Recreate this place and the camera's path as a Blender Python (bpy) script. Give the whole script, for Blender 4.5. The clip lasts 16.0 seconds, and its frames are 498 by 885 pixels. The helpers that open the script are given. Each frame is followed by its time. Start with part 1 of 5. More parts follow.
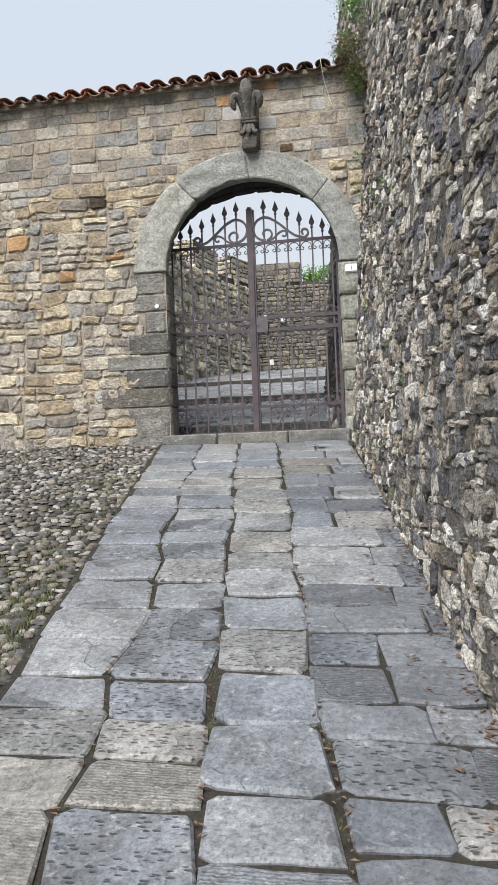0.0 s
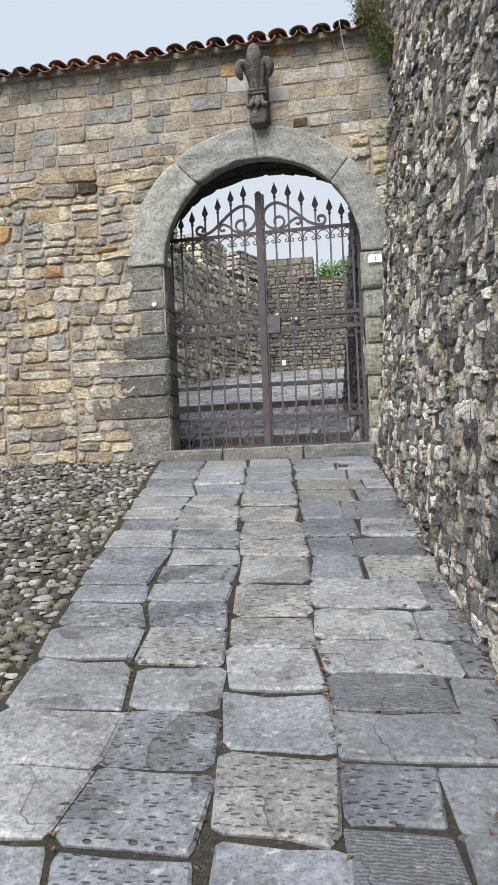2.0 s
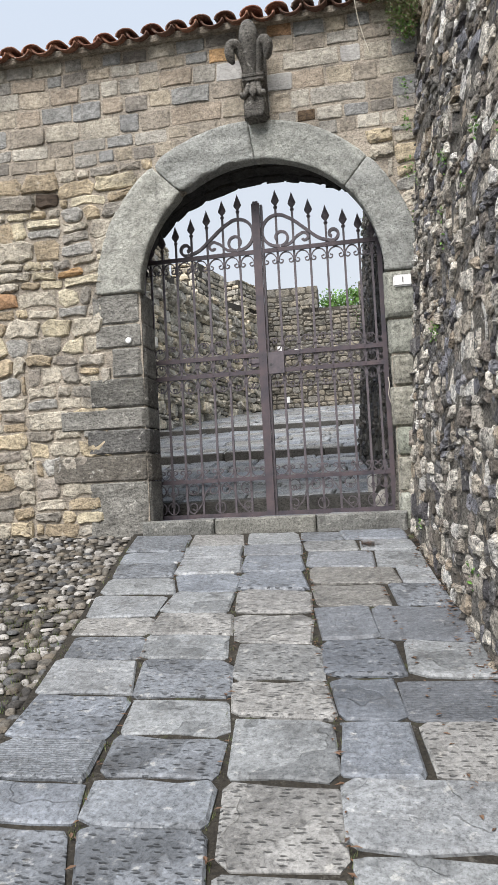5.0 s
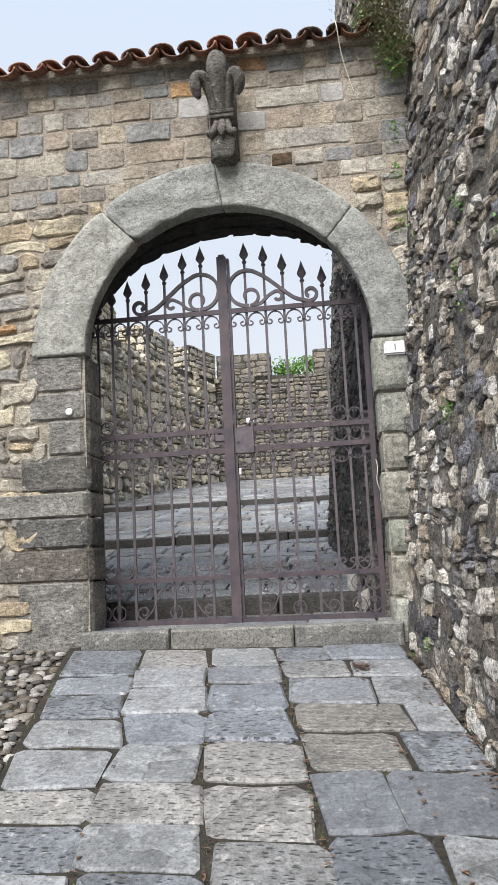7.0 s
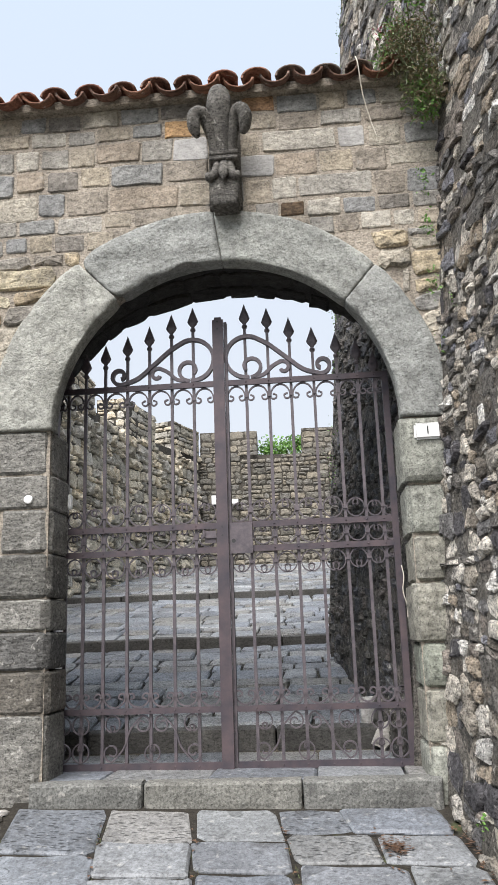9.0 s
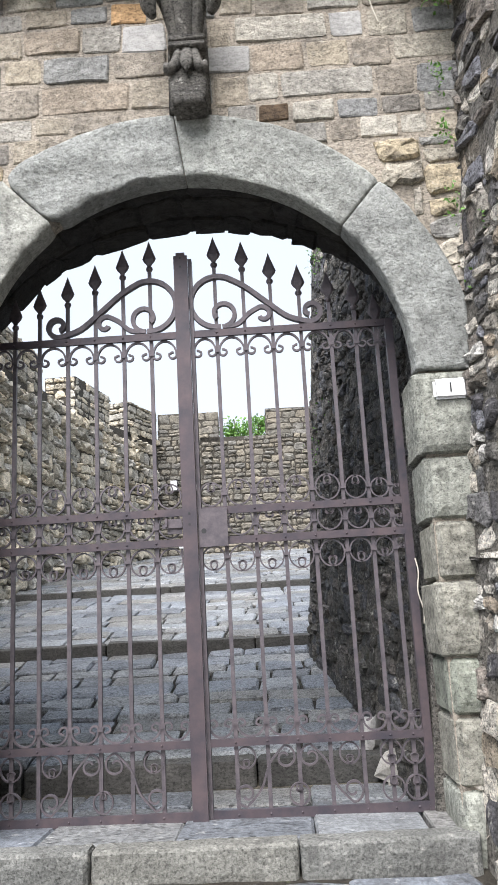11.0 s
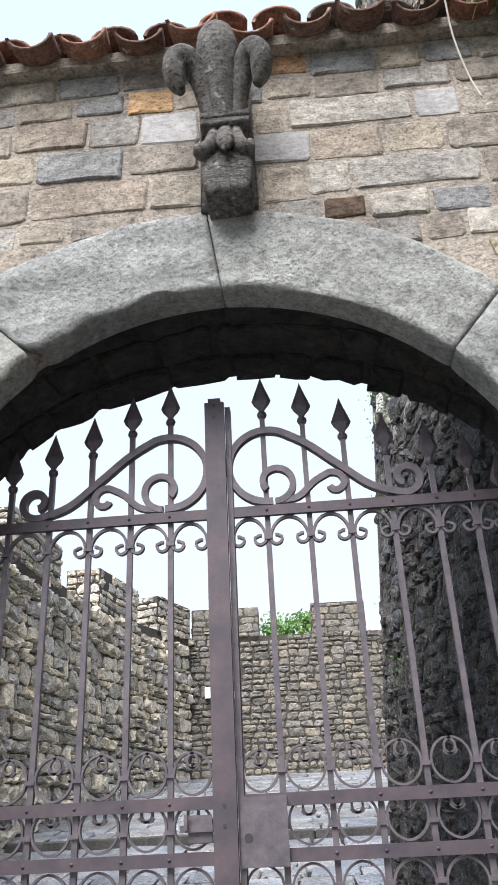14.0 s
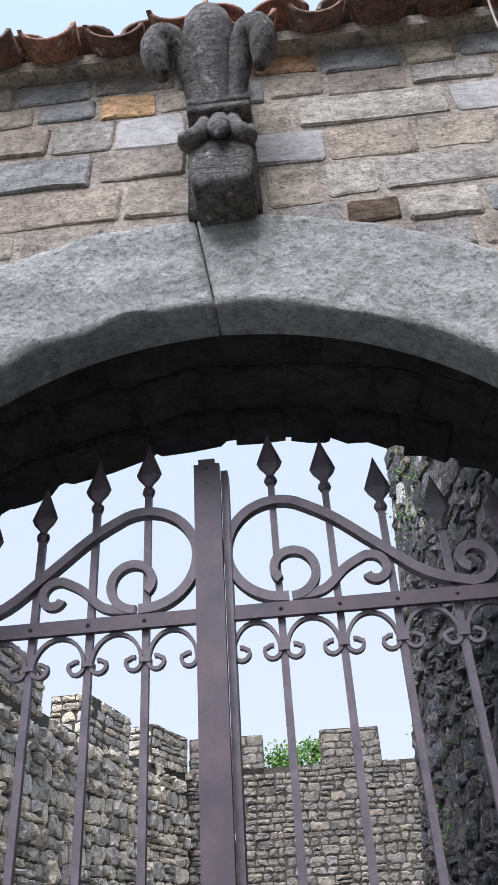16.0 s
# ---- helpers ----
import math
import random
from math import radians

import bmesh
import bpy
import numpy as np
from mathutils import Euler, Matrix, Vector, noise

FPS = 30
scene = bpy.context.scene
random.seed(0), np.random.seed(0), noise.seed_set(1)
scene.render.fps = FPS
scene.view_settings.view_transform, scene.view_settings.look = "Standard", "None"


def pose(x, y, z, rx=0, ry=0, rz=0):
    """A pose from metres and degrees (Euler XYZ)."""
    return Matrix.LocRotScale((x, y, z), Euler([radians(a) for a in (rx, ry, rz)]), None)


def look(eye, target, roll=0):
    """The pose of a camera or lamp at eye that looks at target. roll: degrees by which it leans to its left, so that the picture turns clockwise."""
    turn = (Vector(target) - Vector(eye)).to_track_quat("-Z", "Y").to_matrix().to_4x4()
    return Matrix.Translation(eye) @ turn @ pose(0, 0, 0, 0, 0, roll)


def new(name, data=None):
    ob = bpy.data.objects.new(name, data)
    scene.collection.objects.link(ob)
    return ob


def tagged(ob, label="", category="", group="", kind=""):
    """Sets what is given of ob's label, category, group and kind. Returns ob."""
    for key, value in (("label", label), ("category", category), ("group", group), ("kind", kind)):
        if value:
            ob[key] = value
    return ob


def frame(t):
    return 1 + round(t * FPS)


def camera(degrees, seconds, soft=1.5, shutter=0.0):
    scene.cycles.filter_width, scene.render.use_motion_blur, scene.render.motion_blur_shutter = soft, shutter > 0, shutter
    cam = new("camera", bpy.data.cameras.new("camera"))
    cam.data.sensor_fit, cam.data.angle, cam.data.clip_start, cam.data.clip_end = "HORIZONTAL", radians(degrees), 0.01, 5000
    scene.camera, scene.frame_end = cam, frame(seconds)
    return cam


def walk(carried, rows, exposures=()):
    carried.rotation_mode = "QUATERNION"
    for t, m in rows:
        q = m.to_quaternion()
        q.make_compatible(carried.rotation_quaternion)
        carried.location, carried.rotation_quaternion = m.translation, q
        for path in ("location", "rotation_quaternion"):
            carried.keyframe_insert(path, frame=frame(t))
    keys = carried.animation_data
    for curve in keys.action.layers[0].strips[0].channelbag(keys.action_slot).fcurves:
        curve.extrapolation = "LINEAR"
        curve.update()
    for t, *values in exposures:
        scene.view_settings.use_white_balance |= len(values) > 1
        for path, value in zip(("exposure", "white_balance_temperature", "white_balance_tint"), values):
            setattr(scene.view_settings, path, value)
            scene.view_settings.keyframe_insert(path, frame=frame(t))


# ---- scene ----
cam = camera(34.9, 16.0, soft=0.6)
METRES = 7.5  # length of the walk
ROWS = [
    (0.0, 0.0, 0.0, 0.0, 0.04, 1.08, 2.09),
    (0.5, 0.0033, 0.0377, 0.008, -0.62, 1.1, 2.17),
    (1.0, 0.0019, 0.0715, 0.0137, -0.53, 1.16, 2.27),
    (1.5, 0.0004, 0.1034, 0.0215, 0.05, 1.09, 2.29),
    (2.0, 0.0036, 0.1384, 0.0257, 0.93, 0.96, 2.31),
    (2.5, 0.0082, 0.1726, 0.0322, 1.42, 0.84, 2.32),
    (3.0, 0.0061, 0.2101, 0.04, 1.63, 1.01, 2.49),
    (3.5, 0.0066, 0.2435, 0.0463, 1.67, 1.48, 2.82),
    (6.0, -0.0025, 0.4122, 0.0848, 0.03, 5.08, 3.22),
    (6.5, -0.0107, 0.446, 0.0942, -1.87, 6.23, 2.89),
    (7.0, -0.0122, 0.4708, 0.0988, -3.0, 7.77, 2.8),
    (7.5, -0.012, 0.5099, 0.1112, -2.92, 9.59, 2.38),
    (8.0, -0.0173, 0.5359, 0.1167, -3.43, 11.4, 2.14),
    (8.5, -0.0224, 0.5604, 0.1258, -3.91, 12.58, 1.97),
    (9.0, -0.0195, 0.5914, 0.132, -4.71, 13.25, 1.88),
    (11.5, -0.0196, 0.7462, 0.1573, -7.78, 12.03, 3.17),
    (12.0, -0.0186, 0.7751, 0.1683, -7.09, 13.04, 3.21),
    (12.5, -0.0122, 0.7979, 0.1731, -6.58, 15.0, 3.04),
    (13.0, -0.0055, 0.8278, 0.1862, -6.02, 18.69, 2.71),
    (13.5, -0.0056, 0.8521, 0.1939, -5.4, 22.43, 2.51),
    (14.0, -0.0067, 0.8746, 0.2012, -4.94, 25.89, 2.49),
    (14.5, -0.0034, 0.9045, 0.209, -4.69, 28.76, 2.7),
    (15.0, -0.0006, 0.9331, 0.2161, -4.49, 30.99, 3.0),
    (15.5, -0.003, 0.9557, 0.2258, -4.54, 32.56, 3.17),
    (16.0, 0.0005, 0.9642, 0.2294, -4.61, 34.27, 3.11),
]
START = pose(1.389, -8.508, -0.244, 0, 0, 10)  # gate post foot is the origin's neighbour; wall face lies in y = 0
EXPOSURES = [(0.0, 0.14, 6550, 11), (3.5, 0.14, 6550, 11), (7.0, 0.26, 6500, 12), (9.0, 0.3, 6500, 12), (12.0, 0.7, 6280, 13), (13.5, 0.64, 6300, 14), (15.0, 0.4, 6000, 15), (16.0, 0.32, 5900, 17)]
walk(cam, [(t, START @ pose(METRES * x, METRES * y, METRES * z, 90 + pitch, roll, yaw)) for t, x, y, z, yaw, pitch, roll in ROWS], EXPOSURES)

# ---- world and light ----
world = bpy.data.worlds.new("overcast_sky")
scene.world = world
world.use_nodes = True
wn, wl = world.node_tree.nodes, world.node_tree.links
wn.clear()
w_out, w_bg, w_mix = wn.new("ShaderNodeOutputWorld"), wn.new("ShaderNodeBackground"), wn.new("ShaderNodeMix")
w_sky = wn.new("ShaderNodeTexSky")
w_sky.sky_type = "NISHITA"
w_sky.sun_disc = False
w_sky.sun_elevation, w_sky.sun_rotation = radians(55), radians(200)
w_mix.data_type = "RGBA"
w_mix.inputs[0].default_value = 0.8
w_geo, w_xyz, w_map = wn.new("ShaderNodeTexCoord"), wn.new("ShaderNodeSeparateXYZ"), wn.new("ShaderNodeMapRange")
w_cloud = wn.new("ShaderNodeMix")
w_cloud.data_type = "RGBA"
w_cloud.inputs[6].default_value, w_cloud.inputs[7].default_value = (6.3, 6.5, 6.55, 1), (5.6, 7.1, 9.2, 1)  # cloud cover, brighter overhead
wl.new(w_geo.outputs["Generated"], w_xyz.inputs[0])
wl.new(w_xyz.outputs[2], w_map.inputs[0])
w_pow = wn.new("ShaderNodeMath")
w_pow.operation = "POWER"
w_pow.inputs[1].default_value = 1.4
wl.new(w_map.outputs[0], w_pow.inputs[0])
wl.new(w_pow.outputs[0], w_cloud.inputs[0])
wl.new(w_cloud.outputs[2], w_mix.inputs[7])
wl.new(w_sky.outputs[0], w_mix.inputs[6])
wl.new(w_mix.outputs[2], w_bg.inputs[0])
w_bg.inputs[1].default_value = 0.12
wl.new(w_bg.outputs[0], w_out.inputs[0])
sun = new("sun", bpy.data.lights.new("sun", "SUN"))
sun.data.energy, sun.data.angle, sun.data.color = 5.7, radians(46), (1.0, 0.975, 0.945)
sun.matrix_world = look((-4, -12, 18), (0, 0, 0))

# ---- materials ----


def nodes_of(name):
    m = bpy.data.materials.new(name)
    m.use_nodes = True
    return m, m.node_tree.nodes, m.node_tree.links, m.node_tree.nodes["Principled BSDF"]


def noise_node(n, l, pos, scale, detail=6, rough=0.6, stretch=None):
    t = n.new("ShaderNodeTexNoise")
    t.inputs["Scale"].default_value, t.inputs["Detail"].default_value, t.inputs["Roughness"].default_value = scale, detail, rough
    if stretch:
        mp = n.new("ShaderNodeMapping")
        mp.inputs["Scale"].default_value = stretch
        l.new(pos, mp.inputs[0])
        pos = mp.outputs[0]
    l.new(pos, t.inputs["Vector"])
    return t.outputs["Fac"]


def ramp(n, l, fac, stops, mode="LINEAR"):
    r = n.new("ShaderNodeValToRGB")
    r.color_ramp.interpolation = mode
    els = r.color_ramp.elements
    while len(els) < len(stops):
        els.new(0.5)
    for e, (p, c) in zip(els, stops):
        e.position = p
        e.color = (*c, 1) if len(c) == 3 else c
    l.new(fac, r.inputs[0])
    return r.outputs[0]


def mixed(n, l, fac, a, b, mode="MIX"):
    m = n.new("ShaderNodeMix")
    m.data_type, m.blend_type = "RGBA", mode
    for sock, v in ((m.inputs[0], fac), (m.inputs[6], a), (m.inputs[7], b)):
        if isinstance(v, (int, float)):
            sock.default_value = v
        elif isinstance(v, tuple):
            sock.default_value = (*v, 1)
        else:
            l.new(v, sock)
    return m.outputs[2]


def math_node(n, l, op, a, b):
    m = n.new("ShaderNodeMath")
    m.operation = op
    for sock, v in zip(m.inputs, (a, b)):
        if isinstance(v, (int, float)):
            sock.default_value = v
        else:
            l.new(v, sock)
    return m.outputs[0]


def grey(v):
    return (v, v, v)


def stone_material(name, colours, grain=26, bump=0.5, rough=0.88, lichen=0.0, dark=0.0, moss=0.0, bed=(1, 1, 2.2), gloss_var=0.1, tooling=0.0, depth=0.012, contrast=1.0, flakes=0.0):
    """Natural stone: a colour for each piece, veins and grain, pale lichen specks, dark crust and moss in patches."""
    m, n, l, b = nodes_of(name)
    g, o = n.new("ShaderNodeNewGeometry"), n.new("ShaderNodeObjectInfo")
    pos = g.outputs["Position"]
    pick = math_node(n, l, "FRACT", math_node(n, l, "ADD", g.outputs["Random Per Island"], o.outputs["Random"]), 0.0)
    colours = colours * 2 if len(colours) == 1 else colours
    stops = [(i / len(colours), c) for i, c in enumerate(colours)]
    col = ramp(n, l, pick, stops, "CONSTANT")
    tone = noise_node(n, l, pos, 3.1, 5, 0.65)
    col = mixed(n, l, 1.0, col, ramp(n, l, tone, [(0.3, grey(0.68)), (0.7, grey(1.25))]), "MULTIPLY")
    fine = noise_node(n, l, pos, grain, 9, 0.72, bed)
    col = mixed(n, l, 1.0, col, ramp(n, l, fine, [(0.33, grey(1 - 0.55 * contrast)), (0.5, grey(1.0)), (0.67, grey(1 + 0.42 * contrast))]), "MULTIPLY")
    speck = noise_node(n, l, pos, 95, 4, 0.6)
    col = mixed(n, l, 1.0, col, ramp(n, l, speck, [(0.36, grey(1 - 0.5 * contrast)), (0.46, grey(1.0)), (0.6, grey(1.0)), (0.7, grey(1 + 0.35 * contrast))]), "MULTIPLY")
    if dark:
        crust = noise_node(n, l, pos, 7.3, 8, 0.75)
        col = mixed(n, l, ramp(n, l, crust, [(0.52, grey(0)), (0.66, grey(dark))]), col, (0.05, 0.047, 0.045))
    if lichen:
        spot = noise_node(n, l, pos, 19, 5, 0.7)
        col = mixed(n, l, ramp(n, l, spot, [(0.6, grey(0)), (0.68, grey(lichen))]), col, (0.52, 0.5, 0.45))
    if moss:
        green = noise_node(n, l, pos, 4.6, 7, 0.75)
        col = mixed(n, l, ramp(n, l, green, [(0.58, grey(0)), (0.72, grey(moss))]), col, (0.08, 0.095, 0.035))
    flake, ridge = None, 0.7 if flakes > 0.3 else 0.08
    if flakes:
        flake = ramp(n, l, noise_node(n, l, pos, 3.3, 3, 0.45), [(0.56, grey(1)), (0.575, grey(0))])
        flakes = ramp(n, l, pick, [(0.3, grey(flakes)), (0.6, grey(flakes * 0.3))])
        col = mixed(n, l, flakes, col, mixed(n, l, flake, (0.6, 0.6, 0.6), (1.0, 1.0, 1.0)), "MULTIPLY")
    if tooling:
        v = n.new("ShaderNodeTexVoronoi")
        v.inputs["Scale"].default_value = 34
        mp = n.new("ShaderNodeMapping")
        mp.inputs["Scale"].default_value, mp.inputs["Rotation"].default_value = (0.6, 1.7, 1), (0, 0, 0.06)
        l.new(pos, mp.inputs[0])
        l.new(mp.outputs[0], v.inputs["Vector"])
        pits = ramp(n, l, v.outputs["Distance"], [(0.2, grey(0)), (0.31, grey(1))])
        some = ramp(n, l, o.outputs["Random"], [(0.6, grey(0)), (0.66, grey(tooling))])
        w = n.new("ShaderNodeTexWave")
        w.bands_direction = "Y"
        w.inputs["Scale"].default_value, w.inputs["Distortion"].default_value, w.inputs["Detail"].default_value, w.inputs["Detail Scale"].default_value = 22, 6, 3, 2.0
        l.new(pos, w.inputs["Vector"])
        lined = ramp(n, l, o.outputs["Random"], [(0.1, grey(0)), (0.11, grey(tooling)), (0.22, grey(tooling)), (0.23, grey(0))])
        groove = math_node(n, l, "MAXIMUM", ramp(n, l, w.outputs["Fac"], [(0.25, grey(0.45)), (0.5, grey(1))]), math_node(n, l, "SUBTRACT", 1.0, lined))
        pits = math_node(n, l, "MAXIMUM", pits, math_node(n, l, "SUBTRACT", 1.0, some))
        pits = math_node(n, l, "MULTIPLY", pits, groove)
        col = mixed(n, l, 1.0, col, mixed(n, l, pits, (0.4, 0.4, 0.4), (1.02, 1.02, 1.02)), "MULTIPLY")
    l.new(col, b.inputs["Base Color"])
    l.new(ramp(n, l, fine, [(0.3, grey(rough + gloss_var)), (0.7, grey(rough - gloss_var))]), b.inputs["Roughness"])
    b.inputs["Specular IOR Level"].default_value = 0.35
    h = math_node(n, l, "ADD", noise_node(n, l, pos, grain * 0.35, 10, 0.7), math_node(n, l, "MULTIPLY", fine, 0.5))
    if tooling:
        h = math_node(n, l, "ADD", h, pits)
    if flakes:
        h = math_node(n, l, "ADD", h, math_node(n, l, "MULTIPLY", flake, ridge))
    bp = n.new("ShaderNodeBump")
    bp.inputs["Strength"].default_value, bp.inputs["Distance"].default_value = bump, depth
    l.new(h, bp.inputs["Height"])
    l.new(bp.outputs[0], b.inputs["Normal"])
    return m


def plain_material(name, a, c, scale=12, rough=0.6, metal=0.0, bump=0.15, depth=0.004):
    """Two colours in a noise pattern, with light relief."""
    m, n, l, b = nodes_of(name)
    pos = n.new("ShaderNodeNewGeometry").outputs["Position"]
    f = noise_node(n, l, pos, scale, 8, 0.7)
    l.new(ramp(n, l, f, [(0.35, a), (0.65, c)]), b.inputs["Base Color"])
    b.inputs["Roughness"].default_value, b.inputs["Metallic"].default_value = rough, metal
    bp = n.new("ShaderNodeBump")
    bp.inputs["Strength"].default_value, bp.inputs["Distance"].default_value = bump, depth
    l.new(noise_node(n, l, pos, scale * 5, 6, 0.7), bp.inputs["Height"])
    l.new(bp.outputs[0], b.inputs["Normal"])
    return m


def leaf_material(name, colours):
    m, n, l, b = nodes_of(name)
    g = n.new("ShaderNodeNewGeometry")
    l.new(ramp(n, l, g.outputs["Random Per Island"], [(i / (len(colours) - 1), c) for i, c in enumerate(colours)]), b.inputs["Base Color"])
    b.inputs["Roughness"].default_value = 0.6
    return m


M_WALL = stone_material("warm_sandstone", [(0.496, 0.415, 0.287), (0.295, 0.272, 0.234), (0.422, 0.382, 0.308), (0.351, 0.285, 0.196), (0.551, 0.492, 0.362), (0.335, 0.324, 0.296), (0.443, 0.363, 0.249), (0.254, 0.228, 0.190), (0.488, 0.441, 0.359), (0.384, 0.350, 0.293), (0.458, 0.401, 0.285), (0.320, 0.286, 0.242)], lichen=0.4, dark=0.65, bump=1.0, depth=0.028, contrast=1.0, bed=(1, 1, 1.5))
M_WALL_TOP = stone_material("dressed_sandstone", [(0.365, 0.316, 0.240), (0.255, 0.254, 0.240), (0.403, 0.350, 0.274), (0.275, 0.241, 0.196), (0.321, 0.302, 0.264), (0.436, 0.406, 0.345), (0.256, 0.256, 0.247), (0.339, 0.297, 0.233), (0.213, 0.194, 0.168), (0.378, 0.344, 0.280), (0.299, 0.284, 0.253), (0.328, 0.275, 0.214)], lichen=0.35, dark=0.4, bump=0.9, bed=(1, 1, 1.3), depth=0.024, contrast=0.85)
M_PALE = stone_material("pale_limestone", [(0.414, 0.395, 0.355), (0.371, 0.361, 0.342)], lichen=0.2, contrast=0.5)
M_BROWN = stone_material("dark_stone_and_hole_shade", [(0.09, 0.06, 0.035), (0.07, 0.05, 0.035)], bump=0.9)
M_ORANGE = stone_material("orange_sandstone", [(0.38, 0.24, 0.12), (0.33, 0.2, 0.11)], lichen=0.2)
M_MORTAR = stone_material("lime_mortar", [(0.347, 0.304, 0.247)], grain=40, lichen=0.25, dark=0.6, bump=0.8, depth=0.02)
M_ARCH = stone_material("grey_arch_stone", [(0.316, 0.323, 0.296), (0.355, 0.355, 0.316), (0.296, 0.303, 0.283)], grain=34, bed=(1, 1, 1), bump=0.9, lichen=0.15, dark=0.4, contrast=0.7, depth=0.026, flakes=0.06)
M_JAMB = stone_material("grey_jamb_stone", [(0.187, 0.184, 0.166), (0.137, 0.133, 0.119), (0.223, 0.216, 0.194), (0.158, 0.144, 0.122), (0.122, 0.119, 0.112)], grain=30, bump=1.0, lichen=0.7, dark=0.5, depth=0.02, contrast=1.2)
M_JAMB_GREEN = stone_material("mossy_jamb_stone", [(0.25, 0.262, 0.215), (0.3, 0.305, 0.262), (0.215, 0.22, 0.185), (0.28, 0.27, 0.225)], grain=30, bump=1.0, lichen=0.5, dark=0.45, moss=0.35, depth=0.02, bed=(1, 1, 1))
M_RUBBLE = stone_material("rubble_stone", [(0.430, 0.395, 0.339), (0.160, 0.150, 0.134), (0.603, 0.556, 0.475), (0.186, 0.180, 0.176), (0.429, 0.383, 0.316), (0.237, 0.237, 0.259), (0.726, 0.679, 0.597), (0.157, 0.138, 0.113), (0.401, 0.335, 0.256), (0.100, 0.095, 0.100), (0.553, 0.519, 0.461), (0.256, 0.224, 0.192), (0.703, 0.680, 0.633)], grain=22, bump=1.0, lichen=0.9, dark=0.9, depth=0.06, contrast=1.5)
M_RUBBLE_MORTAR = stone_material("rubble_mortar", [(0.175, 0.161, 0.138)], grain=30, bump=1.0, lichen=0.7, dark=0.95, depth=0.06, contrast=1.5)
M_TOWER = stone_material("dark_rubble_stone", [(0.102, 0.097, 0.087), (0.072, 0.070, 0.067), (0.161, 0.145, 0.131), (0.117, 0.117, 0.123), (0.087, 0.081, 0.070)], grain=22, bump=1.0, lichen=0.75, dark=0.6, moss=0.35, depth=0.04, contrast=1.3)
M_COURT = stone_material("court_wall_stone", [(0.530, 0.473, 0.368), (0.394, 0.367, 0.305), (0.665, 0.576, 0.430), (0.344, 0.317, 0.255), (0.503, 0.471, 0.408), (0.559, 0.500, 0.392)], grain=20, bump=0.7, lichen=0.2, dark=0.65)
# M_COURT's palette darkened: shade put into the colour of this sunlit wall
M_COURT_SHADED = stone_material("court_stone_shaded", [(0.219, 0.198, 0.158), (0.173, 0.162, 0.138), (0.265, 0.233, 0.179), (0.156, 0.145, 0.120), (0.209, 0.197, 0.173), (0.230, 0.207, 0.167)], grain=20, bump=0.7, lichen=0.2, dark=0.65)
M_COURT_MORTAR = stone_material("court_wall_mortar", [(0.072, 0.063, 0.050)], grain=30, bump=0.8, dark=0.6, moss=0.3)
M_SLAB = stone_material("blue_grey_paving", [(0.178, 0.187, 0.199), (0.217, 0.226, 0.229), (0.154, 0.165, 0.179), (0.234, 0.230, 0.219), (0.190, 0.193, 0.190), (0.167, 0.181, 0.201), (0.216, 0.209, 0.192), (0.187, 0.201, 0.217), (0.222, 0.231, 0.237)], grain=38, bump=0.85, rough=0.46, lichen=0.4, dark=0.5, bed=(1, 1, 1), gloss_var=0.12, tooling=1.0, depth=0.008, flakes=0.8, contrast=0.88)
# damp sheen; M_SLAB's colours lightened a third, light put in against court shade
M_COURT_SLAB_LIT = stone_material("damp_court_paving_lit", [(0.238, 0.248, 0.262), (0.288, 0.298, 0.302), (0.207, 0.219, 0.235), (0.308, 0.304, 0.290), (0.251, 0.255, 0.251), (0.224, 0.240, 0.263), (0.284, 0.277, 0.257), (0.250, 0.266, 0.285), (0.294, 0.305, 0.312)], grain=60, bump=0.85, rough=0.36, lichen=0.3, dark=0.5, bed=(1, 1, 1), gloss_var=0.12, tooling=1.0, depth=0.014, flakes=0.65, contrast=1.3)
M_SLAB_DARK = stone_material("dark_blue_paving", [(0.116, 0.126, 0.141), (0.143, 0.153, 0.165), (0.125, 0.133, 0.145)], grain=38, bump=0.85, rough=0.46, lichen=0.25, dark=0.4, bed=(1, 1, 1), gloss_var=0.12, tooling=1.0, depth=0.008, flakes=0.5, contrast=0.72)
M_SILL = stone_material("granular_sill", [(0.166, 0.166, 0.153), (0.190, 0.187, 0.166)], grain=70, bump=0.9, lichen=0.4, dark=0.5, bed=(1, 1, 1))
M_JOINT = stone_material("earth_joint", [(0.027, 0.023, 0.017), (0.018, 0.016, 0.011)], grain=45, bump=0.9, moss=0.9, lichen=0.12)
M_PEBBLE = stone_material("river_pebble", [(0.096, 0.087, 0.073), (0.217, 0.202, 0.181), (0.054, 0.050, 0.045), (0.320, 0.305, 0.282), (0.128, 0.109, 0.084), (0.084, 0.084, 0.084), (0.181, 0.161, 0.133)], grain=30, bump=0.3, rough=0.75, lichen=0.1, dark=0.3)
M_TILE = stone_material("terracotta", [(0.207, 0.096, 0.058), (0.149, 0.082, 0.059), (0.245, 0.123, 0.080), (0.180, 0.106, 0.079), (0.137, 0.104, 0.084), (0.221, 0.100, 0.067)], grain=30, bump=0.5, lichen=0.65, dark=0.55)
M_CARVED = stone_material("weathered_carving", [(0.149, 0.140, 0.124)], grain=30, bump=1.0, depth=0.03, contrast=1.3, lichen=0.6, dark=0.85)
M_KERB = stone_material("dark_kerb", [(0.068, 0.066, 0.060), (0.088, 0.084, 0.076)], grain=40, bump=0.8, dark=0.6, moss=0.2)
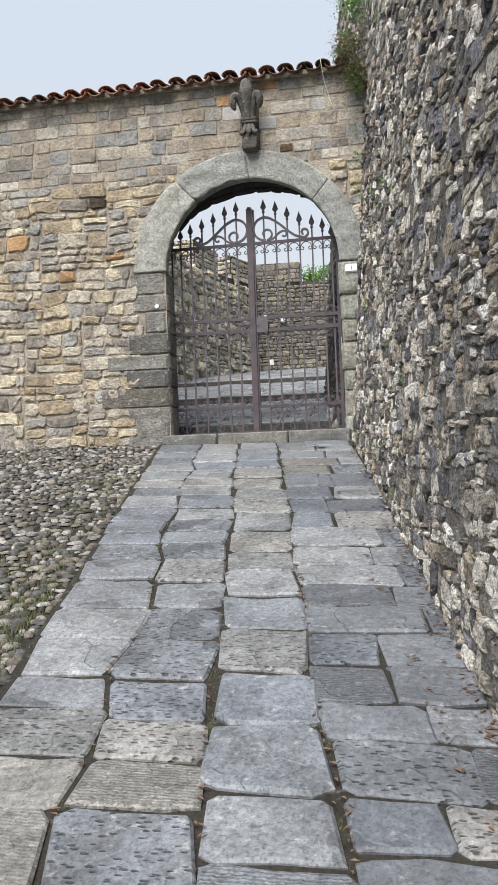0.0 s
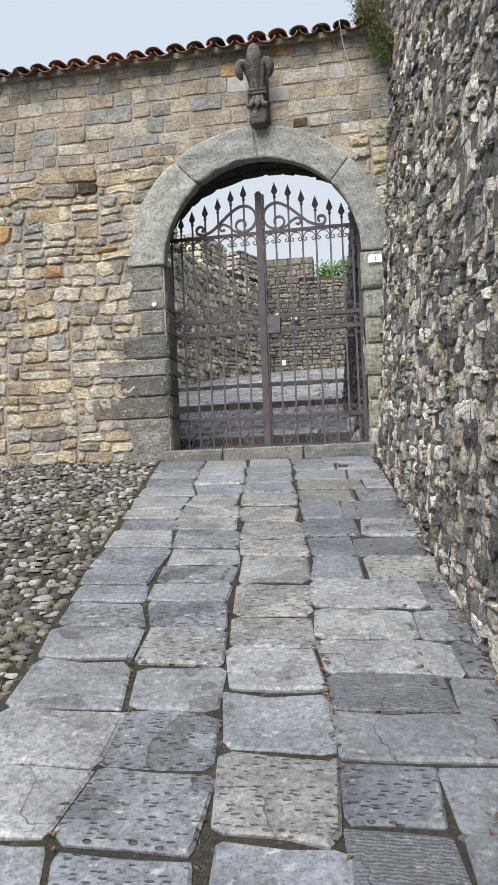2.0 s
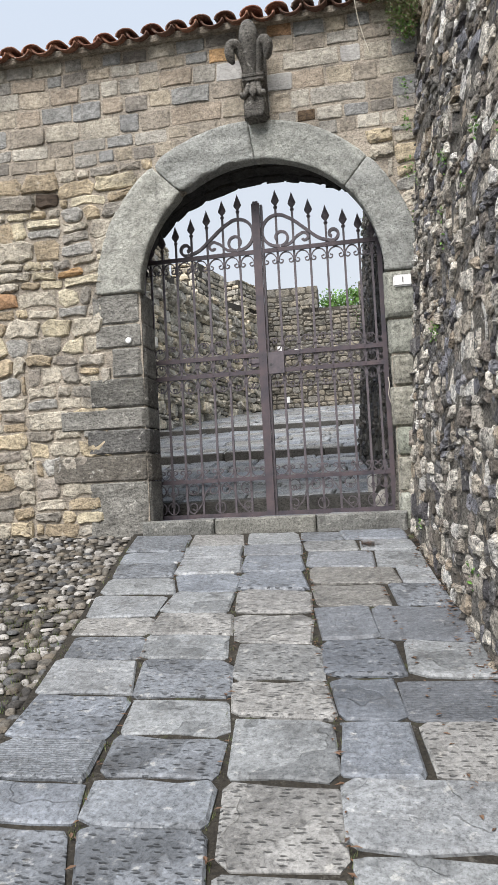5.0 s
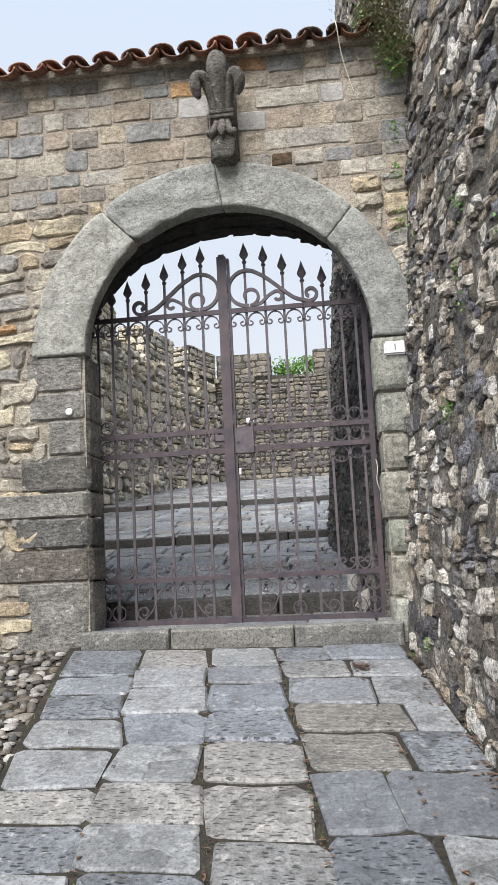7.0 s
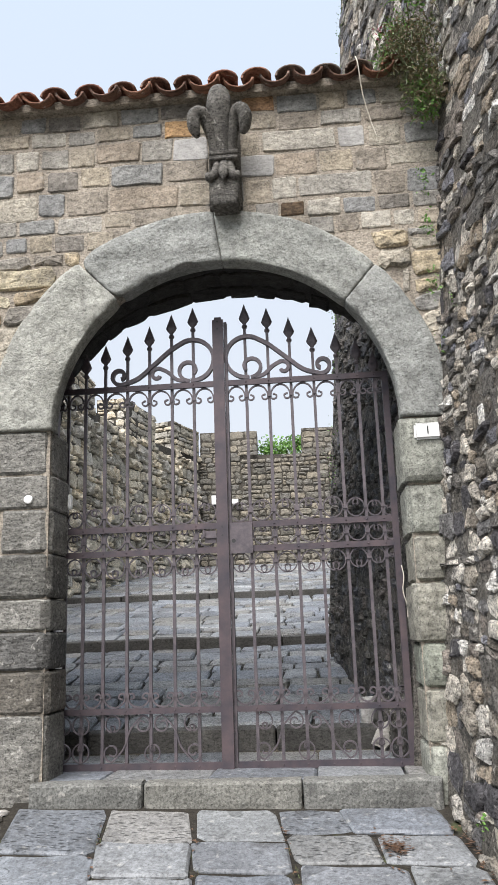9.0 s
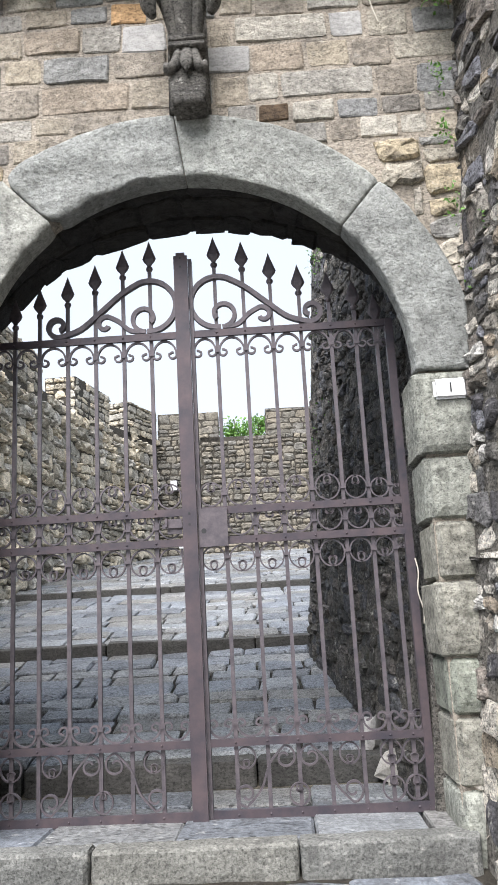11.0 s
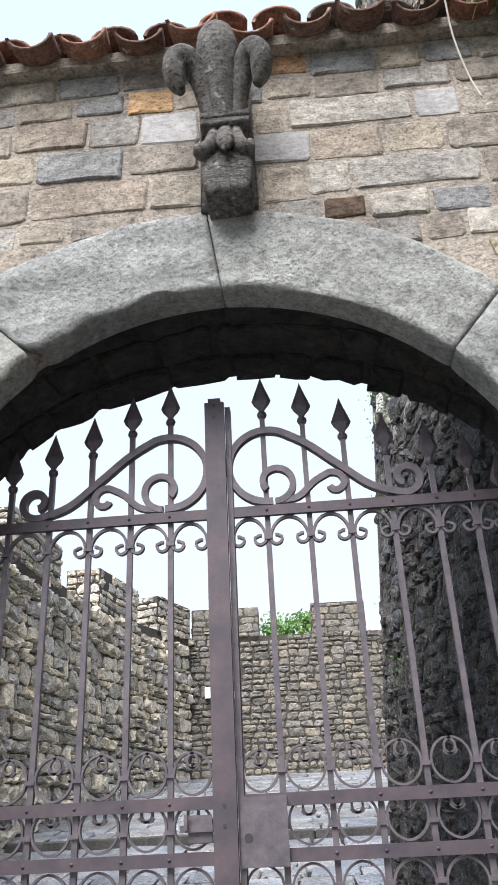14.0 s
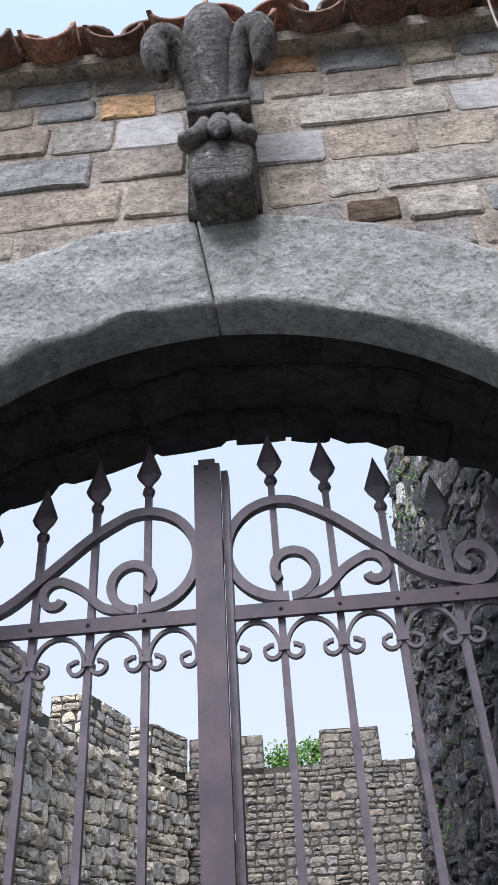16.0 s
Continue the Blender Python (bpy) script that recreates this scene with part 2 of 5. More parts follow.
# soot plus the vault's own shade, put into a near-black colour against bounced light
M_SOFFIT = stone_material("sooty_shaded_vault", [(0.029, 0.026, 0.022), (0.023, 0.021, 0.019)], grain=16, bump=0.9, dark=0.7)
M_IRON = plain_material("rusty_iron", (0.08, 0.071, 0.08), (0.145, 0.122, 0.13), 24, 0.45, 0.3)
M_IRON_RED = plain_material("red_oxide_iron", (0.05, 0.045, 0.056), (0.108, 0.08, 0.084), 6, 0.5, 0.25)
M_WHITE = plain_material("white_enamel", (0.74, 0.74, 0.72), (0.82, 0.82, 0.8), 30, 0.3)
M_BLACK = plain_material("black_paint", (0.02, 0.02, 0.025), (0.03, 0.03, 0.03), 30, 0.5)
M_CORD = plain_material("pale_cord", (0.55, 0.5, 0.42), (0.65, 0.6, 0.5), 50, 0.7)
M_GROUND = stone_material("bare_ground", [(0.13, 0.115, 0.09)], grain=30, bump=0.8, moss=0.5)
M_LEAF = leaf_material("fresh_leaf", [(0.08, 0.19, 0.03), (0.17, 0.33, 0.07), (0.12, 0.26, 0.05)])
M_DRY = leaf_material("dry_weed", [(0.13, 0.095, 0.05), (0.09, 0.105, 0.04), (0.19, 0.13, 0.07), (0.06, 0.09, 0.03), (0.11, 0.13, 0.05)])
M_LITTER = leaf_material("dead_leaf", [(0.11, 0.06, 0.035), (0.16, 0.09, 0.05), (0.08, 0.05, 0.035)])
M_GRASS = leaf_material("joint_grass", [(0.07, 0.11, 0.03), (0.11, 0.13, 0.045), (0.14, 0.12, 0.06)])
M_PINK = leaf_material("pink_flower", [(0.5, 0.12, 0.2), (0.6, 0.2, 0.28)])

# ---- building helpers ----
rng = random.Random(7)


def mesh_of(name, verts, faces, mat, smooth=True):
    me = bpy.data.meshes.new(name)
    me.from_pydata([tuple(v) for v in verts], [], faces)
    me.materials.append(mat)
    if smooth:
        me.polygons.foreach_set("use_smooth", [True] * len(me.polygons))
    me.update()
    return me


def part(name, me, parent=None, label="", at=None, kind=""):
    ob = new(name, me)
    if parent:
        ob.parent = parent
    if at is not None:
        ob.matrix_basis = at
    if label or kind:
        tagged(ob, label, kind=kind)
    return ob


class Soup:
    """Vertices and faces of many pieces, joined into one mesh."""

    def __init__(self):
        self.v, self.f = [], []

    def add(self, verts, faces):
        k = len(self.v)
        self.v += [tuple(v) for v in verts]
        self.f += [tuple(i + k for i in f) for f in faces]
        return self

    def box(self, a, c):
        (x0, y0, z0), (x1, y1, z1) = a, c
        return self.add([(x0, y0, z0), (x1, y0, z0), (x1, y1, z0), (x0, y1, z0), (x0, y0, z1), (x1, y0, z1), (x1, y1, z1), (x0, y1, z1)],
                        [(3, 2, 1, 0), (4, 5, 6, 7), (0, 1, 5, 4), (1, 2, 6, 5), (2, 3, 7, 6), (3, 0, 4, 7)])

    def mesh(self, name, mat, smooth=True):
        return mesh_of(name, self.v, self.f, mat, smooth)


def outline(a0, b0, a1, b1, rough, cut=0.22, mids=True):
    """A worn four-sided piece: corners cut, edges wavering."""
    w, h = a1 - a0, b1 - b0
    s = min(w, h)
    c = s * cut
    j = lambda: rng.uniform(-1, 1) * rough * s
    pts = []
    corner = [(a0, b0, 1, 1), (a1, b0, -1, 1), (a1, b1, -1, -1), (a0, b1, 1, -1)]
    for i, (x, y, sx, sy) in enumerate(corner):
        k = c * rng.uniform(0.4, 1.5)
        p, q = (x, y + sy * k), (x + sx * k, y)
        if i % 2:
            p, q = q, p
        pts += [(p[0] + j(), p[1] + j()), (q[0] + j(), q[1] + j())]
        if mids and i % 2 == 0 and w > 0.6 * h:
            y2 = b0 if i == 0 else b1
            for m in ((0.33, 0.67) if w > 1.6 * h else (0.5,)):
                m = (m if i == 0 else 1 - m) + rng.uniform(-0.06, 0.06)
                pts.append((a0 + w * m, y2 + j()))
    return pts


def pillow(pts, back, proud, inset, jitter=0.0):
    """A piece with rounded edges: (a, b, c) with c out of the surface."""
    n = len(pts)
    ca, cb = sum(p[0] for p in pts) / n, sum(p[1] for p in pts) / n
    tilt_a, tilt_b = rng.uniform(-1, 1) * jitter * 0.14, rng.uniform(-1, 1) * jitter * 0.14
    verts = []
    for a, b in pts:
        verts.append((a, b, -back))
    for a, b in pts:
        verts.append((a, b, proud * 0.45))
    for a, b in pts:
        d = math.hypot(a - ca, b - cb)
        k = 1 - min(0.5, inset / max(d, 1e-4)) * rng.uniform(0.8, 1.3)
        a2, b2 = ca + (a - ca) * k, cb + (b - cb) * k
        verts.append((a2, b2, proud * (1 + rng.uniform(-1, 1) * jitter) + (a2 - ca) * tilt_a + (b2 - cb) * tilt_b))
    verts.append((ca + rng.uniform(-0.1, 0.1) * inset, cb, proud * (1 + rng.uniform(-0.3, 1) * jitter)))
    faces = []
    for r in (0, n):
        for i in range(n):
            k = (i + 1) % n
            faces.append((r + i, r + k, r + n + k, r + n + i))
    for i in range(n):
        faces.append((2 * n + i, 2 * n + (i + 1) % n, 3 * n))
    return verts, faces


def place_stone(verts, faces, to_world, name, mat, parent, soup=None, smooth=False):
    """Lays a piece in its wall: as an object of its own, or into the joined rest."""
    w = [Vector(to_world(*v)) for v in verts]
    a, b, c = verts[0]
    o = Vector(to_world(a, b, c))
    e1, e2, e3 = (Vector(to_world(a + 1e-3, b, c)) - o, Vector(to_world(a, b + 1e-3, c)) - o, Vector(to_world(a, b, c + 1e-3)) - o)
    if e1.cross(e2).dot(e3) < 0:
        faces = [f[::-1] for f in faces]
    if soup is not None:
        soup.add(w, faces)
        return None
    c = sum(w, Vector()) / len(w)
    return part(name, mesh_of(name, [v - c for v in w], faces, mat, smooth), parent, at=Matrix.Translation(c))


def courses(a0, a1, b0, b1, h_range, w_range):
    """Courses of uneven height, cut into uneven lengths, some stones split in two."""
    b = b0
    while b < b1 - 0.02:
        h = min(rng.uniform(*h_range), b1 - b)
        if b1 - b - h < 0.05:
            h = b1 - b
        a = a0 - rng.uniform(0, w_range[0])
        while a < a1:
            w = rng.uniform(*w_range) * (0.7 + 0.5 * h / h_range[1])
            if rng.random() < 0.16 and h > 0.13:
                s = rng.uniform(0.4, 0.6)
                yield a, b, a + w, b + h * s
                yield a, b + h * s, a + w, b + h
            else:
                yield a, b, a + w, b + h
            a += w
        b += h


def panels(a0, a1, b0, b1, h_range, w_range, wide=(0.6, 1.2), tall=(0.45, 0.9)):
    """Rubble laid in patches, each with courses of its own."""
    b = b0
    while b < b1:
        t = rng.uniform(*tall)
        top = b1 if b1 - b - t < 0.3 else b + t
        a = a0 - rng.uniform(0, 0.4)
        while a < a1:
            e = a + rng.uniform(*wide)
            for s0, t0, s1, t1 in courses(a, e, b, top, h_range, w_range):
                s0 = max(s0, a)
                s1 = e if e - s1 < 0.05 else min(s1, e)
                if s1 - s0 > 0.035:
                    yield s0, t0, s1, t1
            a = e
        b = top


def waver(a, b, amount=0.03):
    """Uneven bedding: slow drift of the courses."""
    k = Vector((a * 1.7, b * 1.9, 0.3))
    j = Vector((a * 6.0, b * 6.0, 5.0))
    return a + amount * 0.8 * noise.noise(k + Vector((9, 0, 0))) + amount * 0.4 * noise.noise(j), b + amount * noise.noise(k) + amount * 0.35 * noise.noise(j + Vector((4, 4, 0)))


def sweep(path, half_t, half_d, closed=False):
    """A flat bar bent along a path in the gate's plane: (x, z) points, half thickness, half depth."""
    v, f = [], []
    n = len(path)
    for i, (x, z) in enumerate(path):
        x0, z0 = path[max(0, i - 1)]
        x1, z1 = path[min(n - 1, i + 1)]
        d = math.hypot(x1 - x0, z1 - z0) or 1
        nx, nz = -(z1 - z0) / d * half_t, (x1 - x0) / d * half_t
        v += [(x + nx, -half_d, z + nz), (x - nx, -half_d, z - nz), (x - nx, half_d, z - nz), (x + nx, half_d, z + nz)]
    for i in range(n - 1):
        for k in range(4):
            f.append((4 * i + k, 4 * i + (k + 1) % 4, 4 * i + 4 + (k + 1) % 4, 4 * i + 4 + k))
    f += [(3, 2, 1, 0), (4 * n - 4, 4 * n - 3, 4 * n - 2, 4 * n - 1)]
    return v, f


def tube(path, radii, sides=8, squash=1.0):
    """A round bar along 3D points, with a radius at each."""
    v, f = [], []
    n = len(path)
    path = [Vector(p) for p in path]
    for i, p in enumerate(path):
        d = (path[min(n - 1, i + 1)] - path[max(0, i - 1)]).normalized()
        side = d.cross(Vector((0, 1, 0)))
        side = side.normalized() if side.length > 1e-3 else Vector((1, 0, 0))
        up = side.cross(d)
        r = radii[i] if isinstance(radii, (list, tuple)) else radii
        for k in range(sides):
            a = 2 * math.pi * k / sides
            v.append(p + side * math.cos(a) * r + up * math.sin(a) * r * squash)
    for i in range(n - 1):
        for k in range(sides):
            f.append((i * sides + k, i * sides + (k + 1) % sides, (i + 1) * sides + (k + 1) % sides, (i + 1) * sides + k))
    f += [tuple(reversed(range(sides))), tuple(range((n - 1) * sides, n * sides))]
    return v, f


def arc(cx, cz, r0, r1, a0, a1, n=16):
    """Points of an arc or spiral from angle a0 to a1 in degrees, its radius going from r0 to r1."""
    out = []
    for i in range(n + 1):
        t = i / n
        a, r = radians(a0 + (a1 - a0) * t), r0 + (r1 - r0) * t
        out.append((cx + r * math.cos(a), cz + r * math.sin(a)))
    return out


def smooth_path(pts, n=6):
    """A smooth curve through points."""
    p = [pts[0], *pts, pts[-1]]
    out = []
    for i in range(1, len(p) - 2):
        for k in range(n):
            t = k / n
            q = []
            for c in range(len(pts[0])):
                a, b, d, e = p[i - 1][c], p[i][c], p[i + 1][c], p[i + 2][c]
                q.append(0.5 * (2 * b + (d - a) * t + (2 * a - 5 * b + 4 * d - e) * t * t + (3 * b - a - 3 * d + e) * t ** 3))
            out.append(tuple(q))
    return out + [tuple(pts[-1])]


def rough_block(x0, x1, z0, z1, y0, y1, inner, chamfer, soft=0.016):
    """A hewn block: uneven front, worn edges, a cut-back corner on its inner side (1: at x1, -1: at x0)."""
    nx, nz = max(6, int((x1 - x0) / 0.035)), max(6, int((z1 - z0) / 0.035))
    seed = rng.uniform(0, 50)
    v, f, rim = [], [], []
    cut = lambda i, n: 0.5 - 0.5 * math.cos(math.pi * i / n)
    for j in range(nz + 1):
        for i in range(nx + 1):
            x, z = x0 + (x1 - x0) * cut(i, nx), z0 + (z1 - z0) * cut(j, nz)
            k = Vector((x * 7, seed, z * 7))
            d = min(x - x0, x1 - x, z - z0, z1 - z)
            t = max(0.0, 1 - d / soft)
            y = y0 + soft * (1 - math.sqrt(max(0.0, 1 - t * t))) * 0.8
            y += max(0.0, chamfer - ((x1 - x) if inner > 0 else (x - x0))) * 1.1 * abs(inner)
            y += 0.011 * noise.noise(k) + 0.006 * noise.noise(k * 3.7)
            if i in (0, nx) or j in (0, nz):
                corner = soft * 0.5 if i in (0, nx) and j in (0, nz) else 0.0
                x += 0.006 * noise.noise(k * 2 + Vector((5, 0, 0))) + (corner if i == 0 else -corner if i == nx else 0)
                z += 0.005 * noise.noise(k * 2 + Vector((0, 5, 0)))
            v.append((x, y, z))
    w = nx + 1
    for j in range(nz):
        for i in range(nx):
            f.append((j * w + i, j * w + i + 1, (j + 1) * w + i + 1, (j + 1) * w + i))
    rim = [i for i in range(w)] + [j * w + nx for j in range(1, nz + 1)] + [nz * w + i for i in range(nx - 1, -1, -1)] + [j * w for j in range(nz - 1, 0, -1)]
    base = len(v)
    v += [(v[i][0], y1, v[i][2]) for i in rim]
    n = len(rim)
    for i in range(n):
        j = (i + 1) % n
        f.append((rim[j], rim[i], base + i, base + j))
    return v, f


def empty(name, x=0, y=0, z=0):
    ob = new(name)
    ob.location = (x, y, z)
    ob.empty_display_size = 0.1
    return ob

# ---- ground ----
CX = -0.015  # middle of the arch
SPRING = 1.85
COURT_LEVELS = ((0.93, 0.13, 3.25, 0.575), (3.25, 0.66, 6.2, 1.13), (6.2, 1.2, 12.6, 2.08))  # from y, z to y, z


def ramp_z(x, y):
    y = max(y, -14.0)
    return -0.078 + 0.1977 * y - 0.0144 * max(-8.0, min(3.0, x))


def court_z(y):
    y = min(y, 12.6)
    for y0, z0, y1, z1 in reversed(COURT_LEVELS):
        if y > y0:
            return z0 + (z1 - z0) * (y - y0) / (y1 - y0)
    return 0.0


def rubble_x(y, z):
    """The face of the great rubble wall, battered, slightly askew to the ramp."""
    return (1.02 - 0.142 * y if y < 0.3 else 0.96 - 0.166 * y) + 0.075 * z


def build_ground():
    xs = [-400, -120, -40, -15, -8, -5, -3, -1, 1, 3, 8, 20, 60, 400]
    ys = [-400, -120, -40, -20, -14, -11, -8, -6, -4, -2, 0.0, 0.3, 0.5, 0.95, 3.25, 3.3, 6.2, 6.25, 8, 12.6, 20, 60, 400]
    v, f = [], []
    for y in ys:
        for x in xs:
            v.append((x, y, (ramp_z(x, y) if y < 0.4 else court_z(y) - 0.05) - 0.06))
    nx = len(xs)
    for j in range(len(ys) - 1):
        for i in range(nx - 1):
            f.append((j * nx + i, j * nx + i + 1, (j + 1) * nx + i + 1, (j + 1) * nx + i))
    tagged(part("ground", mesh_of("ground", v, f, M_GROUND)), "bare sloping earth ground under the paving", "ground", kind="structure")


build_ground()

# ---- paved ramp ----


def ramp_u(u, y):
    """The long joints of the paving wander as they run down the ramp."""
    for at, wide, much, often in ((-0.637, 0.25, 0.085, 1.7), (-0.228, 0.18, 0.03, 1.5), (0.188, 0.2, 0.03, 1.3)):
        u += much * noise.noise(Vector((at * 40, y * often, 3.0))) * max(0.0, 1 - abs(u - at) / wide)
    return u + 0.006 * noise.noise(Vector((u * 5, y * 7, 1.0)))


def slab_to_ramp(u, y, c):
    x = ramp_u(u, y) - 0.165 * y
    return (x, y, ramp_z(x, y) + c)


def build_ramp():
    top = empty("pavement")
    tagged(top, "worn blue-grey stone slab ramp with mossy joints", "pavement", kind="structure")
    v, f = [], []
    ys = [-14 + 0.5 * i for i in range(29)]
    for y in ys:
        for u in (-1.12, -0.4, 0.3, 1.25):
            v.append(slab_to_ramp(u, y, 0.001 + rng.uniform(-0.004, 0.003)))
    for j in range(len(ys) - 1):
        for i in range(3):
            f.append((4 * j + i, 4 * j + i + 1, 4 * j + 5 + i, 4 * j + 4 + i))
    part("joint_bed", mesh_of("joint_bed", v, f, M_JOINT), top, "dark earthy joints with moss")
    cols = [
        (-1.09, -0.64, [-0.1, -0.55, -0.82, -1.13, -1.44, -1.81, -2.06, -2.36, -2.72, -3.07, -3.35, -3.59, -3.91, -4.23, -4.64, -5.0, -5.36, -5.62, -5.93, -6.21]),
        (-0.635, -0.23, [-0.1, -0.45, -0.74, -1.08, -1.41, -1.76, -2.06, -2.35, -2.73, -3.03, -3.32, -3.58, -3.91, -4.27, -4.62, -4.99, -5.38, -5.68, -5.94, -6.19]),
        (-0.225, 0.185, [-0.11, -0.42, -0.7, -1.05, -1.4, -1.76, -2.17, -2.56, -2.89, -3.31, -3.75, -4.08, -4.47, -4.88, -5.3, -5.69, -6.08]),
        (0.19, 0.95, [-0.1, -0.35, -0.62, -0.98, -1.3, -1.66, -2.12, -2.53, -2.89, -3.28, -3.64, -3.98, -4.3, -4.59, -4.88, -5.21, -5.51, -5.76, -6.08, -6.31]),
    ]
    r3 = random.Random(11)
    for c, (u0, u1, rows) in enumerate(cols):
        rows = list(rows)
        while rows[-1] > -12.5:
            rows.append(rows[-1] - rng.uniform(0.28, 0.42))
        for y1, y0 in zip(rows, rows[1:]):
            cuts = [u0, u1]
            if c == 3:
                cuts = [u0, u0 + rng.choice((0.3, 0.38, 0.45, 0.55)), u1]
            j = rng.uniform(-0.02, 0.02)
            for a0, a1 in zip(cuts, cuts[1:]):
                g = rng.uniform(0.001, 0.005)
                ea, eb, lean = r3.uniform(-0.004, 0.004), r3.uniform(-0.004, 0.004), r3.uniform(-0.03, 0.03)
                pts = outline(a0 + g + ea + j * 0.5, y0 + 0.006 + g * 1.5, a1 - g - eb + j * 0.5, y1 - 0.006 - g * 1.5, 0.05, 0.09)
                mid_a, mid_y = (a0 + a1) / 2, (y0 + y1) / 2
                pts = [(p - lean * (q - mid_y), q + lean * (p - mid_a)) for p, q in pts]
                lift = rng.uniform(-0.006, 0.008)
                verts, faces = pillow(pts, 0.045, 0.013 + lift, 0.013, 0.12)
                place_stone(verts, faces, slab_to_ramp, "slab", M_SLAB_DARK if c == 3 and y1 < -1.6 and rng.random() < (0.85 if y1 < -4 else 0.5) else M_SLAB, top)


build_ramp()


def build_threshold():
    sill = empty("threshold")
    tagged(sill, "pale speckled stone threshold under the gate, two worn steps", "threshold", kind="structure")
    xs = [-1.03, -0.45, 0.33, 1.0]
    for a, b in zip(xs, xs[1:]):
        v, f = rough_block(a + 0.003, b - 0.003, -0.16, 0.026 + rng.uniform(-0.006, 0.006), -0.085, 0.03, 0, 0.0, 0.028)
        part("sill_stone", mesh_of("sill_stone", v, f, M_SILL, False), sill)
    for a, b in zip([-1.12, -0.7, -0.15, 0.4, 0.85], [-0.7, -0.15, 0.4, 0.85, 1.05]):
        pts = outline(a + 0.004, 0.035, b - 0.004, 0.62 + 0.05 * math.sin(9 * a), 0.02, 0.05)
        verts, faces = pillow(pts, 0.1, 0.02, 0.012, 0.1)
        place_stone(verts, faces, lambda p, q, c: (p, q, c), "sill_slab", M_SLAB, sill)
        pts = outline(a + 0.104, 0.635 + 0.05 * math.sin(9 * a), b + 0.096, 0.925, 0.02, 0.05)
        verts, faces = pillow(pts, 0.1, 0.02, 0.012, 0.1)
        place_stone(verts, faces, lambda p, q, c: (p - 0.1, q, c), "sill_slab", M_COURT_SLAB_LIT, sill)


build_threshold()

# ---- cobbles beside the ramp ----


def build_cobbles():
    soup = Soup()
    bed_v, bed_f = [], []
    r2 = random.Random(3)
    n = 0
    for j in range(150):
        y = -7.96 + j * 0.053
        left = -5.4 + 0.5 * noise.noise(Vector((y, 0, 2)))
        x = left + r2.uniform(0, 0.06)
        edge = -1.12 - 0.165 * y
        while x < edge:
            a = r2.uniform(0.018, 0.05)
            b = min(0.034, a * r2.uniform(0.55, 0.95))
            yy = y + r2.uniform(-0.018, 0.018)
            if yy < -0.02 and r2.random() < min(0.96, 0.35 + (x + 5.9) * 0.6, 0.3 + (yy + 8.0) * 0.8) and x + a < edge + 0.05:
                if r2.random() < 0.05:
                    a, b = a * 1.6, b * 1.7
                turn, h = r2.uniform(-1.5, 1.5), r2.uniform(0.007, 0.024)
                z = ramp_z(x, yy) - 0.016 + r2.uniform(-0.008, 0.006)
                ring = []
                for lvl, s in ((-0.4, 1.0), (0.35, 0.95), (0.85, 0.6)):
                    for k in range(7):
                        t = 2 * math.pi * k / 7
                        px, py = a * s * math.cos(t), b * s * math.sin(t) * (1 + 0.24 * math.sin(3 * t + n) + 0.1 * math.sin(2 * t + 3 * n))
                        ring.append((x + px * math.cos(turn) - py * math.sin(turn), yy + px * math.sin(turn) + py * math.cos(turn), z + h * lvl))
                ring.append((x, yy, z + h))
                fs = [(q + i, q + (i + 1) % 7, q + 7 + (i + 1) % 7, q + 7 + i) for q in (0, 7) for i in range(7)] + [(14 + i, 14 + (i + 1) % 7, 21) for i in range(7)]
                soup.add(ring, fs)
                n += 1
            x += a * 1.8 + r2.uniform(0.0, 0.014)
    ys = [-14 + 0.5 * i for i in range(29)]
    for y in ys:
        for x in (-9, -5, -3, -1.5, -1.1 - 0.165 * y):
            x = min(x, -1.1 - 0.165 * y)
            bed_v.append((x, y, ramp_z(x, y) - 0.022))
    for j in range(len(ys) - 1):
        for i in range(4):
            bed_f.append((5 * j + i, 5 * j + i + 1, 5 * j + 6 + i, 5 * j + 5 + i))
    top = part("cobbles", mesh_of("cobbles", bed_v, bed_f, M_JOINT))
    tagged(top, "rounded river cobbles set in earth beside the ramp", "cobbles", kind="structure")
    part("pebbles", soup.mesh("pebbles", M_PEBBLE), top, kind="stuff")


build_cobbles()

# ---- gate wall ----
WALL_LEFT, WALL_TOP = -7.5, 3.86


def arch_layer(soup, y0, y1, hw, spring, rise, xl, xr, zb, zt, n=28):
    """A wall layer with an arched opening: faces, jambs and soffit."""
    pts = [(CX - hw, zb)] + [(CX - hw * math.cos(math.pi * i / n), spring + rise * math.sin(math.pi * i / n)) for i in range(n + 1)] + [(CX + hw, zb)]
    for y, flip in ((y0, False), (y1, True)):
        quads = [[(xl, zb), (CX - hw, zb), (CX - hw, zt), (xl, zt)], [(CX + hw, zb), (xr, zb), (xr, zt), (CX + hw, zt)]]
        for (a, b), (c, d) in zip(pts[1:-1], pts[2:-1]):
            quads.append([(a, b), (c, d), (c, zt), (a, zt)])
        for q in quads:
            soup.add([(p[0], y, p[1]) for p in q], [(3, 2, 1, 0) if flip else (0, 1, 2, 3)])
    for (a, b), (c, d) in zip(pts, pts[1:]):
        soup.add([(a, y0, b), (c, y0, d), (c, y1, d), (a, y1, b)], [(0, 3, 2, 1)])
    soup.add([(xl, y0, zt), (xr, y0, zt), (xr, y1, zt), (xl, y1, zt)], [(0, 1, 2, 3)])
    soup.add([(xl, y0, zb), (xl, y0, zt), (xl, y1, zt), (xl, y1, zb)], [(0, 1, 2, 3)])


